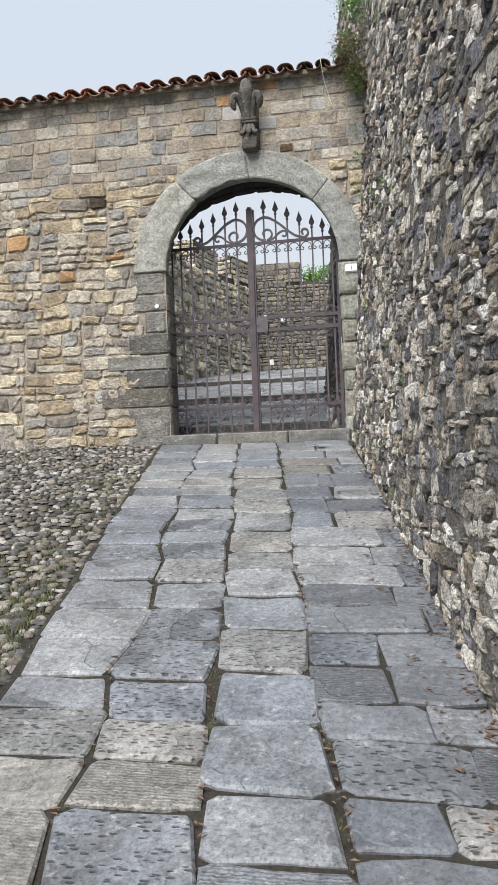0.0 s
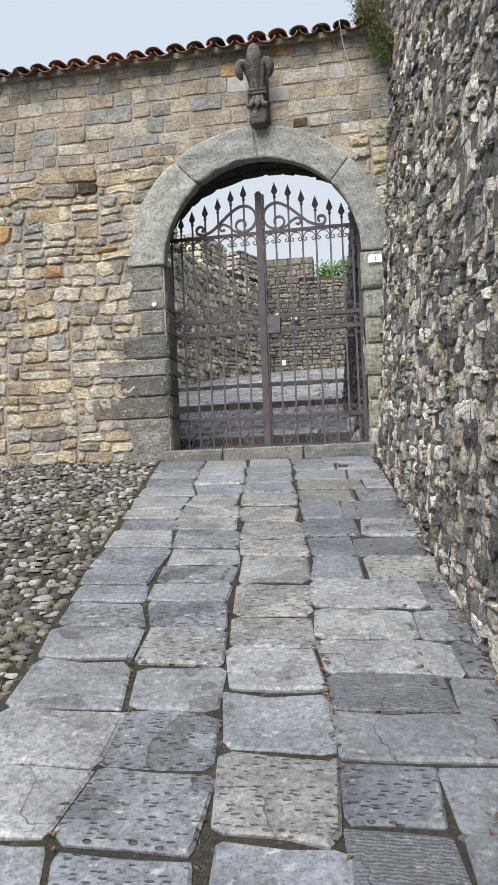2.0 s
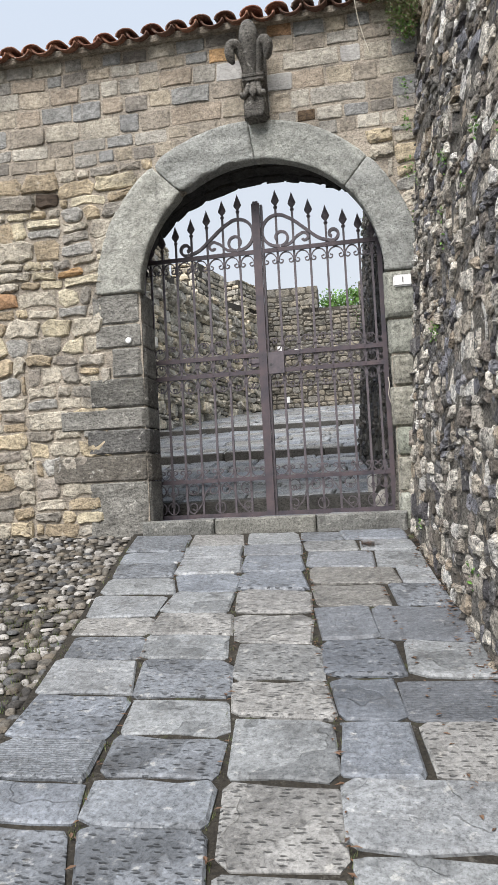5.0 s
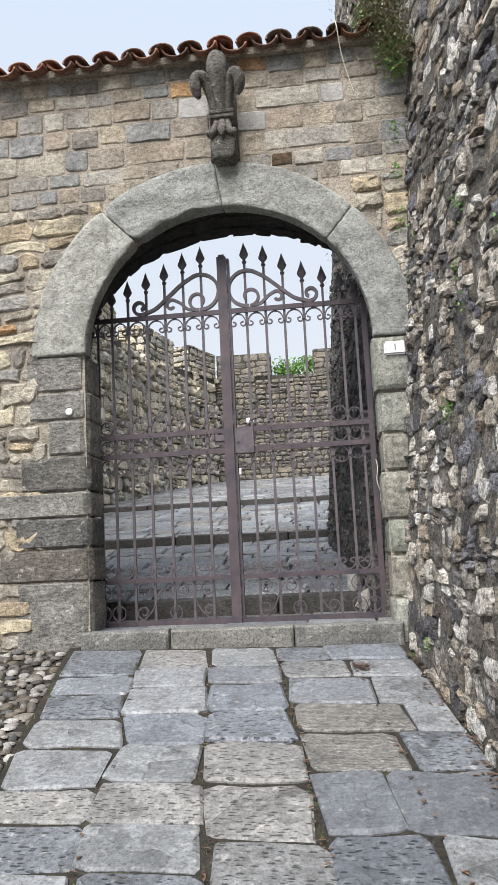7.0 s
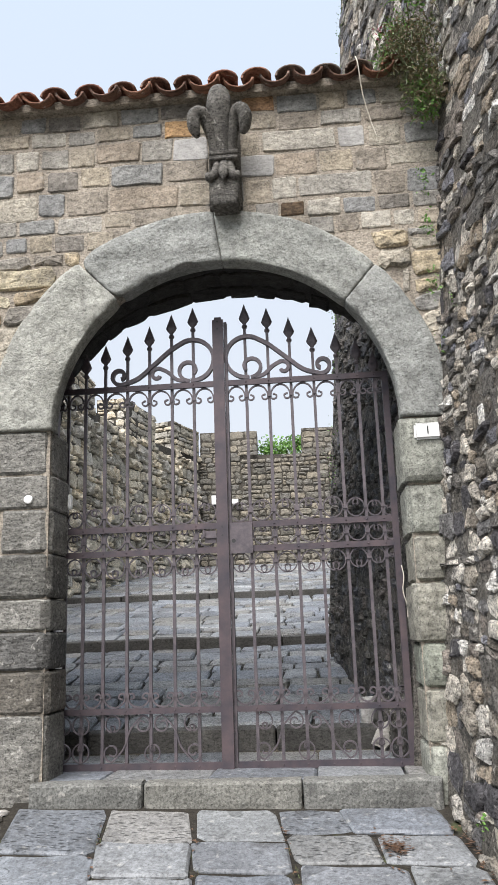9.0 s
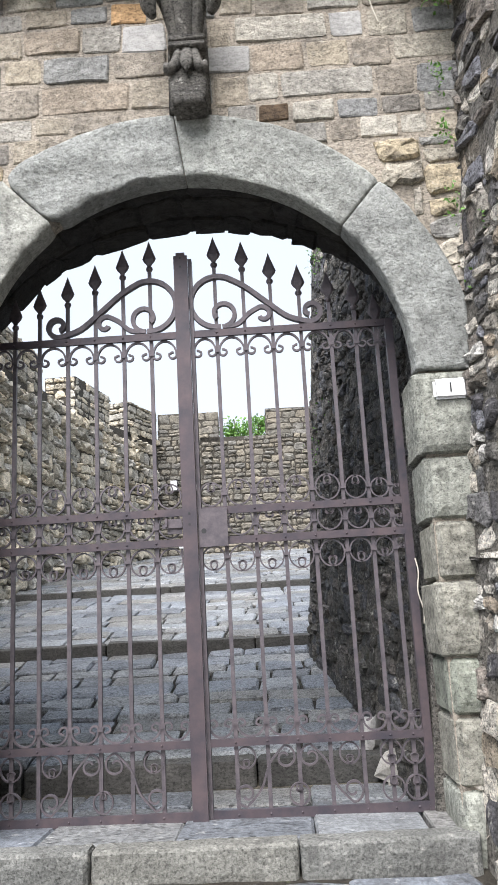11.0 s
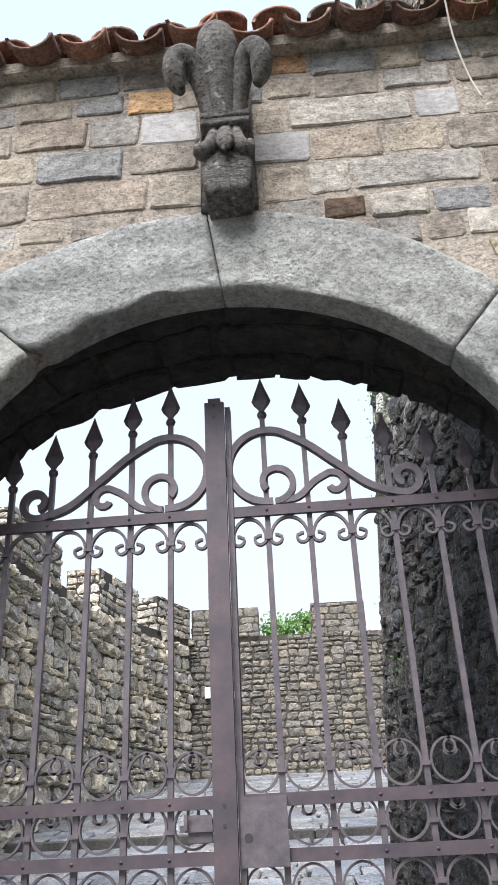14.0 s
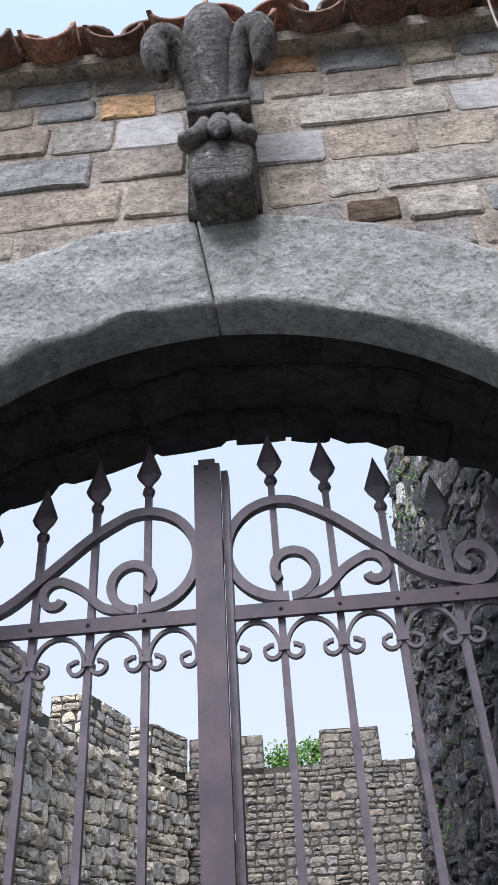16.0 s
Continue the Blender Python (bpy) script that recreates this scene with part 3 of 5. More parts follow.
def block(pts, y0, y1, bevel, n_sub=1):
    """A dressed block of polygon outline (x, z), from y0 (front) to y1, its front edge worn."""
    n = len(pts)
    if sum(pts[i - 1][0] * pts[i][1] - pts[i][0] * pts[i - 1][1] for i in range(n)) < 0:
        pts = pts[::-1]
    v = []
    for y, k in ((y1, 0), (y0 + bevel, 0), (y0 + bevel * 0.25, bevel * 0.5), (y0, bevel * 1.4)):
        for i, (x, z) in enumerate(pts):
            (xa, za), (xb, zb) = pts[i - 1], pts[(i + 1) % n]
            tx, tz = xb - xa, zb - za
            d = math.hypot(tx, tz) or 1
            nx, nz = -tz / d, tx / d
            v.append((x + nx * k + rng.uniform(-1, 1) * bevel * 0.12, y + rng.uniform(-1, 1) * bevel * 0.15, z + nz * k))
    f = []
    for r in range(3):
        for i in range(n):
            j = (i + 1) % n
            f.append((r * n + i, r * n + j, (r + 1) * n + j, (r + 1) * n + i))
    f.append(tuple(range(3 * n, 4 * n)))
    return v, f


# M_BROWN at (-1.78, 2.62) stands in for the shade inside a putlog hole
SPECIAL = [((-0.26, 3.68), M_ORANGE), ((0.25, 3.8), M_ORANGE), ((-2.2, 1.82), M_ORANGE), ((-2.6, 2.35), M_ORANGE), ((-1.55, 2.05), M_ORANGE), ((0.79, 3.54), M_PALE), ((-0.18, 3.54), M_PALE), ((0.22, 3.4), M_PALE), ((-1.78, 2.62), M_BROWN), ((0.4, 3.1), M_BROWN)]

# courses of the dressed upper wall: foot, head, upright joints from the west
UPPER_COURSES = (
    (2.93, 3.05, (-1.5, -1.3, -1.15, -1.0, -0.8, -0.62, 0.5, 0.66, 0.8, 0.98, 1.12, 1.3)),
    (3.05, 3.16, (-1.5, -1.22, -0.98, -0.7, -0.52, -0.28, -0.06, 0.2, 0.34, 0.5, 0.7, 0.9, 1.1, 1.32)),
    (3.16, 3.32, (-1.44, -1.1, -0.93, -0.67, -0.24, -0.05, 0.14, 0.3, 0.45, 0.89, 1.08, 1.33)),
    (3.32, 3.475, (-1.5, -1.25, -1.05, -0.84, -0.66, -0.33, -0.07, 0.11, 0.33, 0.58, 0.79, 0.98, 1.32)),
    (3.475, 3.625, (-1.43, -1.25, -1.09, -0.9, -0.75, -0.47, -0.28, -0.07, 0.13, 0.25, 0.7, 0.87, 1.08, 1.32)),
    (3.625, 3.74, (-1.36, -1.15, -0.92, -0.74, -0.53, -0.34, -0.16, 0.02, 0.18, 0.36, 0.6, 0.86, 1.1, 1.32)),
    (3.74, WALL_TOP, (-1.4, -1.22, -1.05, -0.83, -0.6, -0.36, -0.1, 0.14, 0.35, 0.6, 0.77, 0.95, 1.15, 1.32)),
)


def upper_stones():
    for z0, z1, cuts in UPPER_COURSES:
        cuts = list(cuts)
        while cuts[0] > WALL_LEFT:
            cuts.insert(0, cuts[0] - rng.uniform(0.13, 0.36))
        for a, b in zip(cuts, cuts[1:]):
            drop = rng.uniform(-0.012, 0.012)
            yield a, z0 + drop, b, z1 + drop * 0.5


def build_gate_wall():
    core = Soup()
    arch_layer(core, 0.0, 0.07, 0.97, SPRING, 0.96, WALL_LEFT, 1.5, -0.6, WALL_TOP)
    wall = part("wall_gate", core.mesh("wall_gate", M_MORTAR, False))
    tagged(wall, "coursed warm grey sandstone wall around the arched gateway", "wall", kind="structure")
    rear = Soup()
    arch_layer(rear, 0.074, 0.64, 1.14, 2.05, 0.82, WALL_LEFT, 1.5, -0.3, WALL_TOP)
    part("rear_reveal", rear.mesh("rear_reveal", M_SOFFIT, False), wall, "dark rough vault behind the arch, soot and shade in its colour")

    # arch ring: four long curved blocks
    def voussoir(a0, a1, round_low=0.0, round_high=0.0):
        v, f = [], []
        n = max(20, int((a1 - a0) * 1.3))
        prof = [(0.0, 0.075), (0.0, 0.04), (0.0, 0.0), (0.003, -0.024), (0.022, -0.033)] + [(k / 10, -0.034) for k in range(1, 10)] + [(0.96, -0.03), (0.99, -0.02), (1.0, 0.0), (1.0, 0.06)]
        m = len(prof)
        for i, t in enumerate(np.linspace(radians(a0), radians(a1), n)):
            deg = math.degrees(t)
            end = 0.004 if i in (0, n - 1) else 0.0
            pull = 0.0
            for edge, much in ((deg - a0, round_low), (a1 - deg, round_high)):
                if much and edge < 5:
                    pull += much * (1 - math.sqrt(max(0.0, 1 - (1 - max(0.0, edge) / 5) ** 2)))
            for j, (k, y) in enumerate(prof):
                r_in, r_out = 0.955, 1.285
                xi, zi = CX + r_in * math.cos(t), SPRING + 0.945 * math.sin(t)
                xo, zo = CX - 0.05 + r_out * math.cos(t), SPRING + 1.27 * math.sin(t)
                q = Vector((xi * 4, k * 3, zi * 4))
                chip = max(0.0, noise.noise(Vector((xi * 6, 3, zi * 6))) - 0.2) * 0.09
                kk = pull + k * (1 - 2 * pull)
                if j in (3, 4):
                    kk += chip + 0.02 * noise.noise(Vector((xi * 11, 8, zi * 11)))
                if j > 13:
                    kk += 0.03 * noise.noise(Vector((xi * 5, 1, zi * 5))) + 0.012 * noise.noise(Vector((xi * 17, 1, zi * 17)))
                face = 3 < j < 15
                v.append((xi + (xo - xi) * kk, y + ((0.015 * noise.noise(q) + 0.007 * noise.noise(q * 3.1) + 0.004 * noise.noise(q * 8)) if face else 0) + (end if 2 <= j < 16 else 0), zi + (zo - zi) * kk))
        for i in range(n - 1):
            for j in range(m - 1):
                f.append((i * m + j, i * m + j + 1, (i + 1) * m + j + 1, (i + 1) * m + j))
        f += [tuple(range(m))[::-1], tuple(range((n - 1) * m, n * m))]
        return v, f

    for a0, a1, low, high in ((-1.5, 43.3, 0, 0.03), (43.5, 88.9, 0.03, 0.01), (89.1, 127.4, 0.01, 0.2), (127.7, 179.5, 0.06, 0)):
        v, f = voussoir(a0, a1, low, high)
        part("voussoir", mesh_of("voussoir", v, f, M_ARCH), wall, "smooth grey curved arch stone")

    # jamb stones: broad and dark towards the wall, narrow beside the rubble
    z = SPRING + 0.01
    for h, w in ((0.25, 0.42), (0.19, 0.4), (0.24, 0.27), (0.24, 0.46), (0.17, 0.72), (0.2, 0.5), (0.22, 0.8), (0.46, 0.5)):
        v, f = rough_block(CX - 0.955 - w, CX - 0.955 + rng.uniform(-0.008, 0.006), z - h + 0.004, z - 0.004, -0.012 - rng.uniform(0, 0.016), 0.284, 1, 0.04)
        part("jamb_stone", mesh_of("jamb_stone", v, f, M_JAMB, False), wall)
        z -= h
    z = SPRING - 0.03
    for h in (0.36, 0.27, 0.24, 0.3, 0.22, 0.26, 0.32):
        k = rng.uniform(-0.02, 0.016)
        v, f = rough_block(CX + 0.957 + k, 1.4, z - h + 0.004, z - 0.004, -0.026 - rng.uniform(0, 0.02), 0.284, -1, 0.03, 0.045)
        part("jamb_stone", mesh_of("jamb_stone", v, f, M_JAMB_GREEN, False), wall, "mossy grey-green rounded jamb stone")
        z -= h

    def face(a, b, c):
        a, b = waver(a, b, 0.04 if b < 2.9 else 0.014)
        return (a, -c, b)

    rest_low, rest_top = Soup(), Soup()
    count = 0
    for zone, (b0, b1, hr, wr, rough, proud) in enumerate(((-0.25, 2.93, (0.08, 0.175), (0.1, 0.34), 0.13, 0.017), (2.93, WALL_TOP, (0.115, 0.165), (0.1, 0.32), 0.035, 0.007))):
        for a0, c0, a1, c1 in (upper_stones() if zone else panels(WALL_LEFT, 1.35, b0, b1, hr, wr)):
            am, cm = (a0 + a1) / 2, (c0 + c1) / 2
            if c1 < ramp_z(am, 0) - 0.05:
                continue
            if cm < SPRING:
                if am > CX - 1.25:
                    continue
                a1 = min(a1, CX - 1.25)
                if a1 - a0 < 0.05:
                    continue
            g = rng.uniform(0.005, 0.013)
            pts = outline(a0 + g, c0 + g, a1 - g, c1 - g, rough, 0.2 if zone == 0 else 0.09)
            if cm >= SPRING - 0.1:
                kept = []
                for p, q in pts:
                    dx, dz = p - (CX - 0.05), q - SPRING
                    d = math.hypot(dx, dz)
                    if d < 1.25 and dz > -0.1:
                        p, q = CX - 0.05 + dx * 1.25 / max(d, 0.01), SPRING + dz * 1.25 / max(d, 0.01)
                    kept.append((p, q))
                if math.hypot(am - CX + 0.05, cm - SPRING) < 1.27:
                    continue
                pts = kept
            verts, faces = pillow(pts, 0.03, proud * rng.uniform(0.5, 1.5), 0.008 if zone else 0.014, 0.2 if zone else 0.3)
            mat = M_WALL_TOP if zone else M_WALL
            near = am > -2.8 and count < 420
            if near:
                for (px, pz), special in SPECIAL:
                    if a0 <= px < a1 and c0 <= pz < c1:
                        mat = special
                place_stone(verts, faces, face, "stone", mat, wall)
                count += 1
            else:
                place_stone(verts, faces, face, "stone", mat, wall, rest_top if zone else rest_low)
    part("far_stones", rest_low.mesh("far_stones", M_WALL, False), wall, kind="stuff")
    part("far_upper_stones", rest_top.mesh("far_upper_stones", M_WALL_TOP, False), wall, kind="stuff")


build_gate_wall()


def build_vault():
    wall = bpy.data.objects["wall_gate"]
    for y0, y1 in ((0.08, 0.27), (0.27, 0.47), (0.47, 0.66)):
        s = 0.0
        while s < math.pi:
            e = min(math.pi, s + rng.uniform(0.12, 0.26))

            def under(a, y, c):
                x, z = CX - 1.14 * math.cos(a), 2.05 + 0.82 * math.sin(a)
                return (x + c * math.cos(a), y, z - c * math.sin(a))

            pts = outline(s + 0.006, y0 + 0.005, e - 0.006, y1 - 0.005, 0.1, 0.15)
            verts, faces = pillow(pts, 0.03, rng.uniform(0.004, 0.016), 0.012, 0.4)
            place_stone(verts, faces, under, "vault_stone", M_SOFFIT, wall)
            s = e


build_vault()

# ---- great rubble wall ----


def build_rubble_wall():
    core = Soup()
    ys, zs = [-13, -10, -7, -4, -1, 0.29, 0.31, 3.0], [-3.2, -1, 1, 3, 5, 7, 9.5]
    for j, y in enumerate(ys):
        for z in zs:
            core.v.append((rubble_x(y, z), y, z))
    n = len(zs)
    for j in range(len(ys) - 1):
        for i in range(n - 1):
            core.f.append((j * n + i, j * n + i + 1, (j + 1) * n + i + 1, (j + 1) * n + i))
    far = [(rubble_x(3, z), 3.0, z) for z in zs] + [(5.0, 3.0, z) for z in zs]
    core.add(far, [(i, i + 1, n + i + 1, n + i) for i in range(n - 1)])
    near = [(rubble_x(-13, z), -13.0, z) for z in zs] + [(5.0, -13.0, z) for z in zs]
    core.add(near, [(n + i, n + i + 1, i + 1, i) for i in range(n - 1)])
    core.add([(rubble_x(-13, 9.5), -13, 9.5), (rubble_x(3, 9.5), 3, 9.5), (5, 3, 9.5), (5, -13, 9.5)], [(3, 2, 1, 0)])
    core.add([(5, -13, -3.2), (5, 3, -3.2), (5, 3, 9.5), (5, -13, 9.5)], [(0, 1, 2, 3)])
    wall = part("wall_rubble", core.mesh("wall_rubble", M_RUBBLE_MORTAR, False))
    tagged(wall, "tall battered wall of rough dark rubble in pale mortar", "wall", kind="structure")

    def face(a, b, c):
        a, b = waver(a, b, 0.06)
        a = max(a, 0.32) if a > 0.3 else min(a, 0.28)
        return (rubble_x(a, b) - c, min(a, 3.0), b)

    rest, dark = Soup(), Soup()
    singles = 0
    # the last value picks the darker stones for the stretch behind the gate
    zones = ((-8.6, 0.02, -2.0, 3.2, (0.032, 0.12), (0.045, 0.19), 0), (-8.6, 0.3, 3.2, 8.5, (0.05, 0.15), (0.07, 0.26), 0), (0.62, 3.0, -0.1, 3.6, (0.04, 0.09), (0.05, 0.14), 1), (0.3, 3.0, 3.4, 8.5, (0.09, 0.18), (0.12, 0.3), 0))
    for a_lo, a_hi, b_lo, b_hi, hr, wr, darker in zones:
        for a0, c0, a1, c1 in panels(a_lo, a_hi, b_lo, b_hi, hr, wr, (0.35, 0.8), (0.3, 0.6)):
            am, cm = (a0 + a1) / 2, (c0 + c1) / 2
            if am < a_lo or am > a_hi or c1 < (ramp_z(1.5, am) if am < 0.3 else court_z(am)) - 0.05:
                continue
            if rng.random() < 0.05:
                continue
            a1 = min(a1, a_hi)
            s = rng.uniform(-0.25, 0.25) * (c1 - c0)
            pts = [(p + s * (q - cm) / (c1 - c0), q + 0.12 * (p - am)) for p, q in outline(a0 + 0.006, c0 + 0.005, a1 - 0.006, c1 - 0.005, 0.2, 0.3, False)]
            verts, faces = pillow(pts, 0.03, rng.choice((0.001, 0.004, 0.008, 0.012, 0.017, 0.023)), 0.012, 0.45)
            one = singles < 320 and -5.8 < am < -2.6 and -1.2 < cm < 0.9
            singles += one
            place_stone(verts, faces, face, "rubble_stone", M_TOWER if darker else M_RUBBLE, wall, None if one else (dark if darker else rest))
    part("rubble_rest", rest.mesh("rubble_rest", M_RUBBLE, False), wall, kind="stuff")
    part("damp_rubble", dark.mesh("damp_rubble", M_TOWER, False), wall, "dark rubble behind the gate", kind="stuff")


build_rubble_wall()

# ---- court behind the gate ----


def build_court_paving():
    top = empty("court_paving")
    tagged(top, "rising court paved with long grey slabs and low kerb steps", "paving", kind="structure")
    y = 0.93 + 0.09
    limits = [3.25, 6.2, 12.5]
    bed = Soup()
    for y0, y1 in zip([0.93] + limits[:-1], limits):
        e = 0.004
        h = y0 + 0.05
        bed.add([(-3.4, h, court_z(h) - 0.012), (1.2, h, court_z(h) - 0.012), (1.2, y1, court_z(y1 - e) - 0.012), (-3.4, y1, court_z(y1 - e) - 0.012)], [(0, 1, 2, 3)])
        if y1 < 12:
            k = y1 + 0.05
            bed.add([(-3.4, y1, court_z(y1 - e) - 0.012), (1.2, y1, court_z(y1 - e) - 0.012), (1.2, k, court_z(y1 - e) - 0.012), (-3.4, k, court_z(y1 - e) - 0.012)], [(0, 1, 2, 3)])
            bed.add([(-3.4, k, court_z(y1 - e) - 0.02), (1.2, k, court_z(y1 - e) - 0.02), (1.2, k, court_z(k)), (-3.4, k, court_z(k))], [(0, 1, 2, 3)])
    part("joint_bed", bed.mesh("joint_bed", M_JOINT), top)

    def on_court(a, b, c):
        return (a, b, court_z(b) + c)

    def kerb(at):
        x = -3.2
        while x < 1.1:
            w = rng.uniform(0.7, 1.3)
            pts = outline(x + 0.005, at + 0.004, x + w - 0.005, at + 0.085, 0.05, 0.12)
            verts, faces = pillow(pts, 0.11, 0.014, 0.015, 0.15)
            place_stone(verts, faces, lambda a, b, c: (a, b, court_z(b + 0.002) + c), "kerb_stone", M_KERB, top)
            x += w

    kerb(0.93)
    for lim in limits:
        while y < lim - 0.1:
            d = rng.uniform(0.17, 0.27) + 0.012 * y
            if lim - y - d < 0.15:
                d = lim - y
            x = -3.2 + rng.uniform(0, 0.3)
            while x < 1.1:
                w = rng.uniform(0.2, 0.6)
                pts = outline(x + 0.009, y + 0.011, x + w - 0.009, y + d - 0.011, 0.045, 0.08)
                pts = [(p, max(min(q, lim - 0.006), y + 0.006)) for p, q in pts]
                verts, faces = pillow(pts, 0.03, 0.012 + rng.uniform(-0.006, 0.014), 0.014, 0.25)
                place_stone(verts, faces, on_court, "slab", M_COURT_SLAB_LIT, top)
                x += w
            y += d
        y = lim + 0.09
        if lim < 12:
            kerb(lim)


build_court_paving()


def wall_along(name, line, top_of, merlons, label, singles_range, heights=(0.09, 0.17), widths=(0.12, 0.3), relief=1.0, stone=M_COURT):
    """A battlemented wall along a plan line of (x, y) points, its inner face on the line's right-hand side."""
    pts = [Vector((*p, 0)) for p in line]
    lens = [0.0]
    for a, b in zip(pts, pts[1:]):
        lens.append(lens[-1] + (b - a).length)

    def on(s):
        s = max(0.0, min(s, lens[-1] - 1e-4))
        i = max(k for k in range(len(pts) - 1) if lens[k] <= s)
        d = (pts[i + 1] - pts[i]).normalized()
        return pts[i] + d * (s - lens[i]), Vector((d.y, -d.x, 0))

    def face(a, b, c):
        a, b = waver(a, b, 0.03)
        p, nrm = on(a)
        return (p.x + nrm.x * c, p.y + nrm.y * c, b)

    thick = 0.5
    core = Soup()
    steps = [lens[-1] * i / 40 for i in range(41)]

    def solid(s0, s1, z0a, z0b, z1a, z1b):
        q = []
        for s, lo, hi in ((s0, z0a, z1a), (s1, z0b, z1b)):
            p, nrm = on(s)
            o = p - nrm * thick
            q += [(p.x, p.y, lo), (p.x, p.y, hi), (o.x, o.y, hi), (o.x, o.y, lo)]
        core.add(q, [(0, 4, 5, 1), (1, 5, 6, 2), (2, 6, 7, 3), (0, 1, 2, 3), (7, 6, 5, 4)])

    for s0, s1 in zip(steps, steps[1:]):
        solid(s0, s1, -0.3, -0.3, top_of(s0), top_of(s1))
    wall = part(name, core.mesh(name, M_COURT_MORTAR, False))
    tagged(wall, label, "wall", kind="structure")
    rest = Soup()
    singles = 0

    def lay(a0, c0, a1, c1, to=face, proud=1.0):
        nonlocal singles
        one = singles < 300 and singles_range[0] < a0 < singles_range[1] and to is face
        singles += one
        out = outline(a0 + 0.011, c0 + 0.01, a1 - 0.011, c1 - 0.01, 0.13, 0.24)
        verts, faces = pillow(out, 0.02, rng.uniform(0.015, 0.055) * relief * proud, 0.02, 0.5)
        place_stone(verts, faces, to, "stone", stone, wall, None if one else rest)

    for a0, c0, a1, c1 in panels(0, lens[-1], 0.3, 4.4, heights, widths):
        a0 = max(a0, 0)
        p, _ = on((a0 + a1) / 2)
        if c1 > top_of(a0) + 0.02 or c1 < court_z(p.y) - 0.05 or a1 > lens[-1] or a1 - a0 < 0.06:
            continue
        lay(a0, c0, a1, c1)
    for s0, s1, zt in merlons:
        solid_core = Soup()
        q = []
        zb = min(top_of(s0), top_of(s1)) - 0.08
        for s in (s0, s1):
            p, nrm = on(s)
            o = p - nrm * thick
            q += [(p.x, p.y, zb), (p.x, p.y, zt), (o.x, o.y, zt), (o.x, o.y, zb)]
        solid_core.add(q, [(0, 4, 5, 1), (1, 5, 6, 2), (2, 6, 7, 3), (0, 1, 2, 3), (7, 6, 5, 4)])
        part("merlon", solid_core.mesh("merlon", M_COURT_MORTAR, False), wall)
        p, nrm = on(s0)
        p1, nrm1 = on(s1)

        def end(a, b, c):
            d = Vector((-nrm.y, nrm.x, 0))
            e = p - nrm * a - d * c
            return (e.x, e.y, b)

        for a0, c0, a1, c1 in courses(s0, s1, zb + 0.06, zt, (0.09, 0.15), (0.16, 0.34)):
            a0, a1 = max(a0, s0), min(a1, s1)
            if a1 - a0 > 0.06:
                lay(a0, c0, a1, c1, face, 0.45)
        for a0, c0, a1, c1 in courses(0, thick, zb + 0.06, zt, (0.09, 0.15), (0.16, 0.3)):
            a0, a1 = max(a0, 0), min(a1, thick)
            if a1 - a0 > 0.06:
                lay(a0, c0, a1, c1, end, 0.4)
    part("stones_rest", rest.mesh("stones_rest", stone, False), wall, kind="stuff")
    return on


LEFT_LINE = [(-3.0, 0.64), (-2.97, 4.0), (-2.95, 6.0), (-2.78, 9.0), (-2.4, 10.8), (-1.95, 12.0)]
wall_along("wall_court_side", LEFT_LINE, lambda s: 3.75 + 0.05 * s, [(1.6, 3.0, 4.25), (5.2, 6.7, 4.55), (8.25, 9.6, 4.74), (10.35, 11.45, 4.84)],
           "battlemented court wall of small brown rubble stones", (2.0, 11.6), (0.11, 0.24), (0.16, 0.4), 1.5)
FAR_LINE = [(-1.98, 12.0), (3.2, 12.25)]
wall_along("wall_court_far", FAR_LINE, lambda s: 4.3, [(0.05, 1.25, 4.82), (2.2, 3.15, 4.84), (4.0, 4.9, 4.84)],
           "far battlemented court wall of squared rubble stones", (0.0, 3.4), (0.08, 0.15), (0.1, 0.26), 0.6, M_COURT_SHADED)

# ---- tiled coping ----


def coppo_mesh(name, up, length=0.42, r0=0.088, r1=0.072, thick=0.014, n=9):
    """A curved clay tile, tapered, lying along +y; up: hump, else channel."""
    v, f = [], []
    for y, r in ((0, r0), (length * 0.5, (r0 + r1) / 2), (length, r1)):
        for rr in (r, r - thick):
            for i in range(n):
                a = math.pi * (0.04 + 0.92 * i / (n - 1))
                z = rr * math.sin(a) * (0.68 if up else 0.72)
                v.append((rr * math.cos(a), y, z if up else -z))
    for k in range(2):
        o = k * 2 * n
        for i in range(n - 1):
            f.append((o + i, o + i + 1, o + 2 * n + i + 1, o + 2 * n + i))
            f.append((o + n + i + 1, o + n + i, o + 3 * n + i, o + 3 * n + i + 1))
        for i in (0, n - 1):
            f.append((o + i, o + 2 * n + i, o + 3 * n + i, o + n + i))
    for o in (0, 4 * n):
        for i in range(n - 1):
            f.append((o + i, o + n + i, o + n + i + 1, o + i + 1))
    me = mesh_of(name, v, f, M_TILE)
    return me


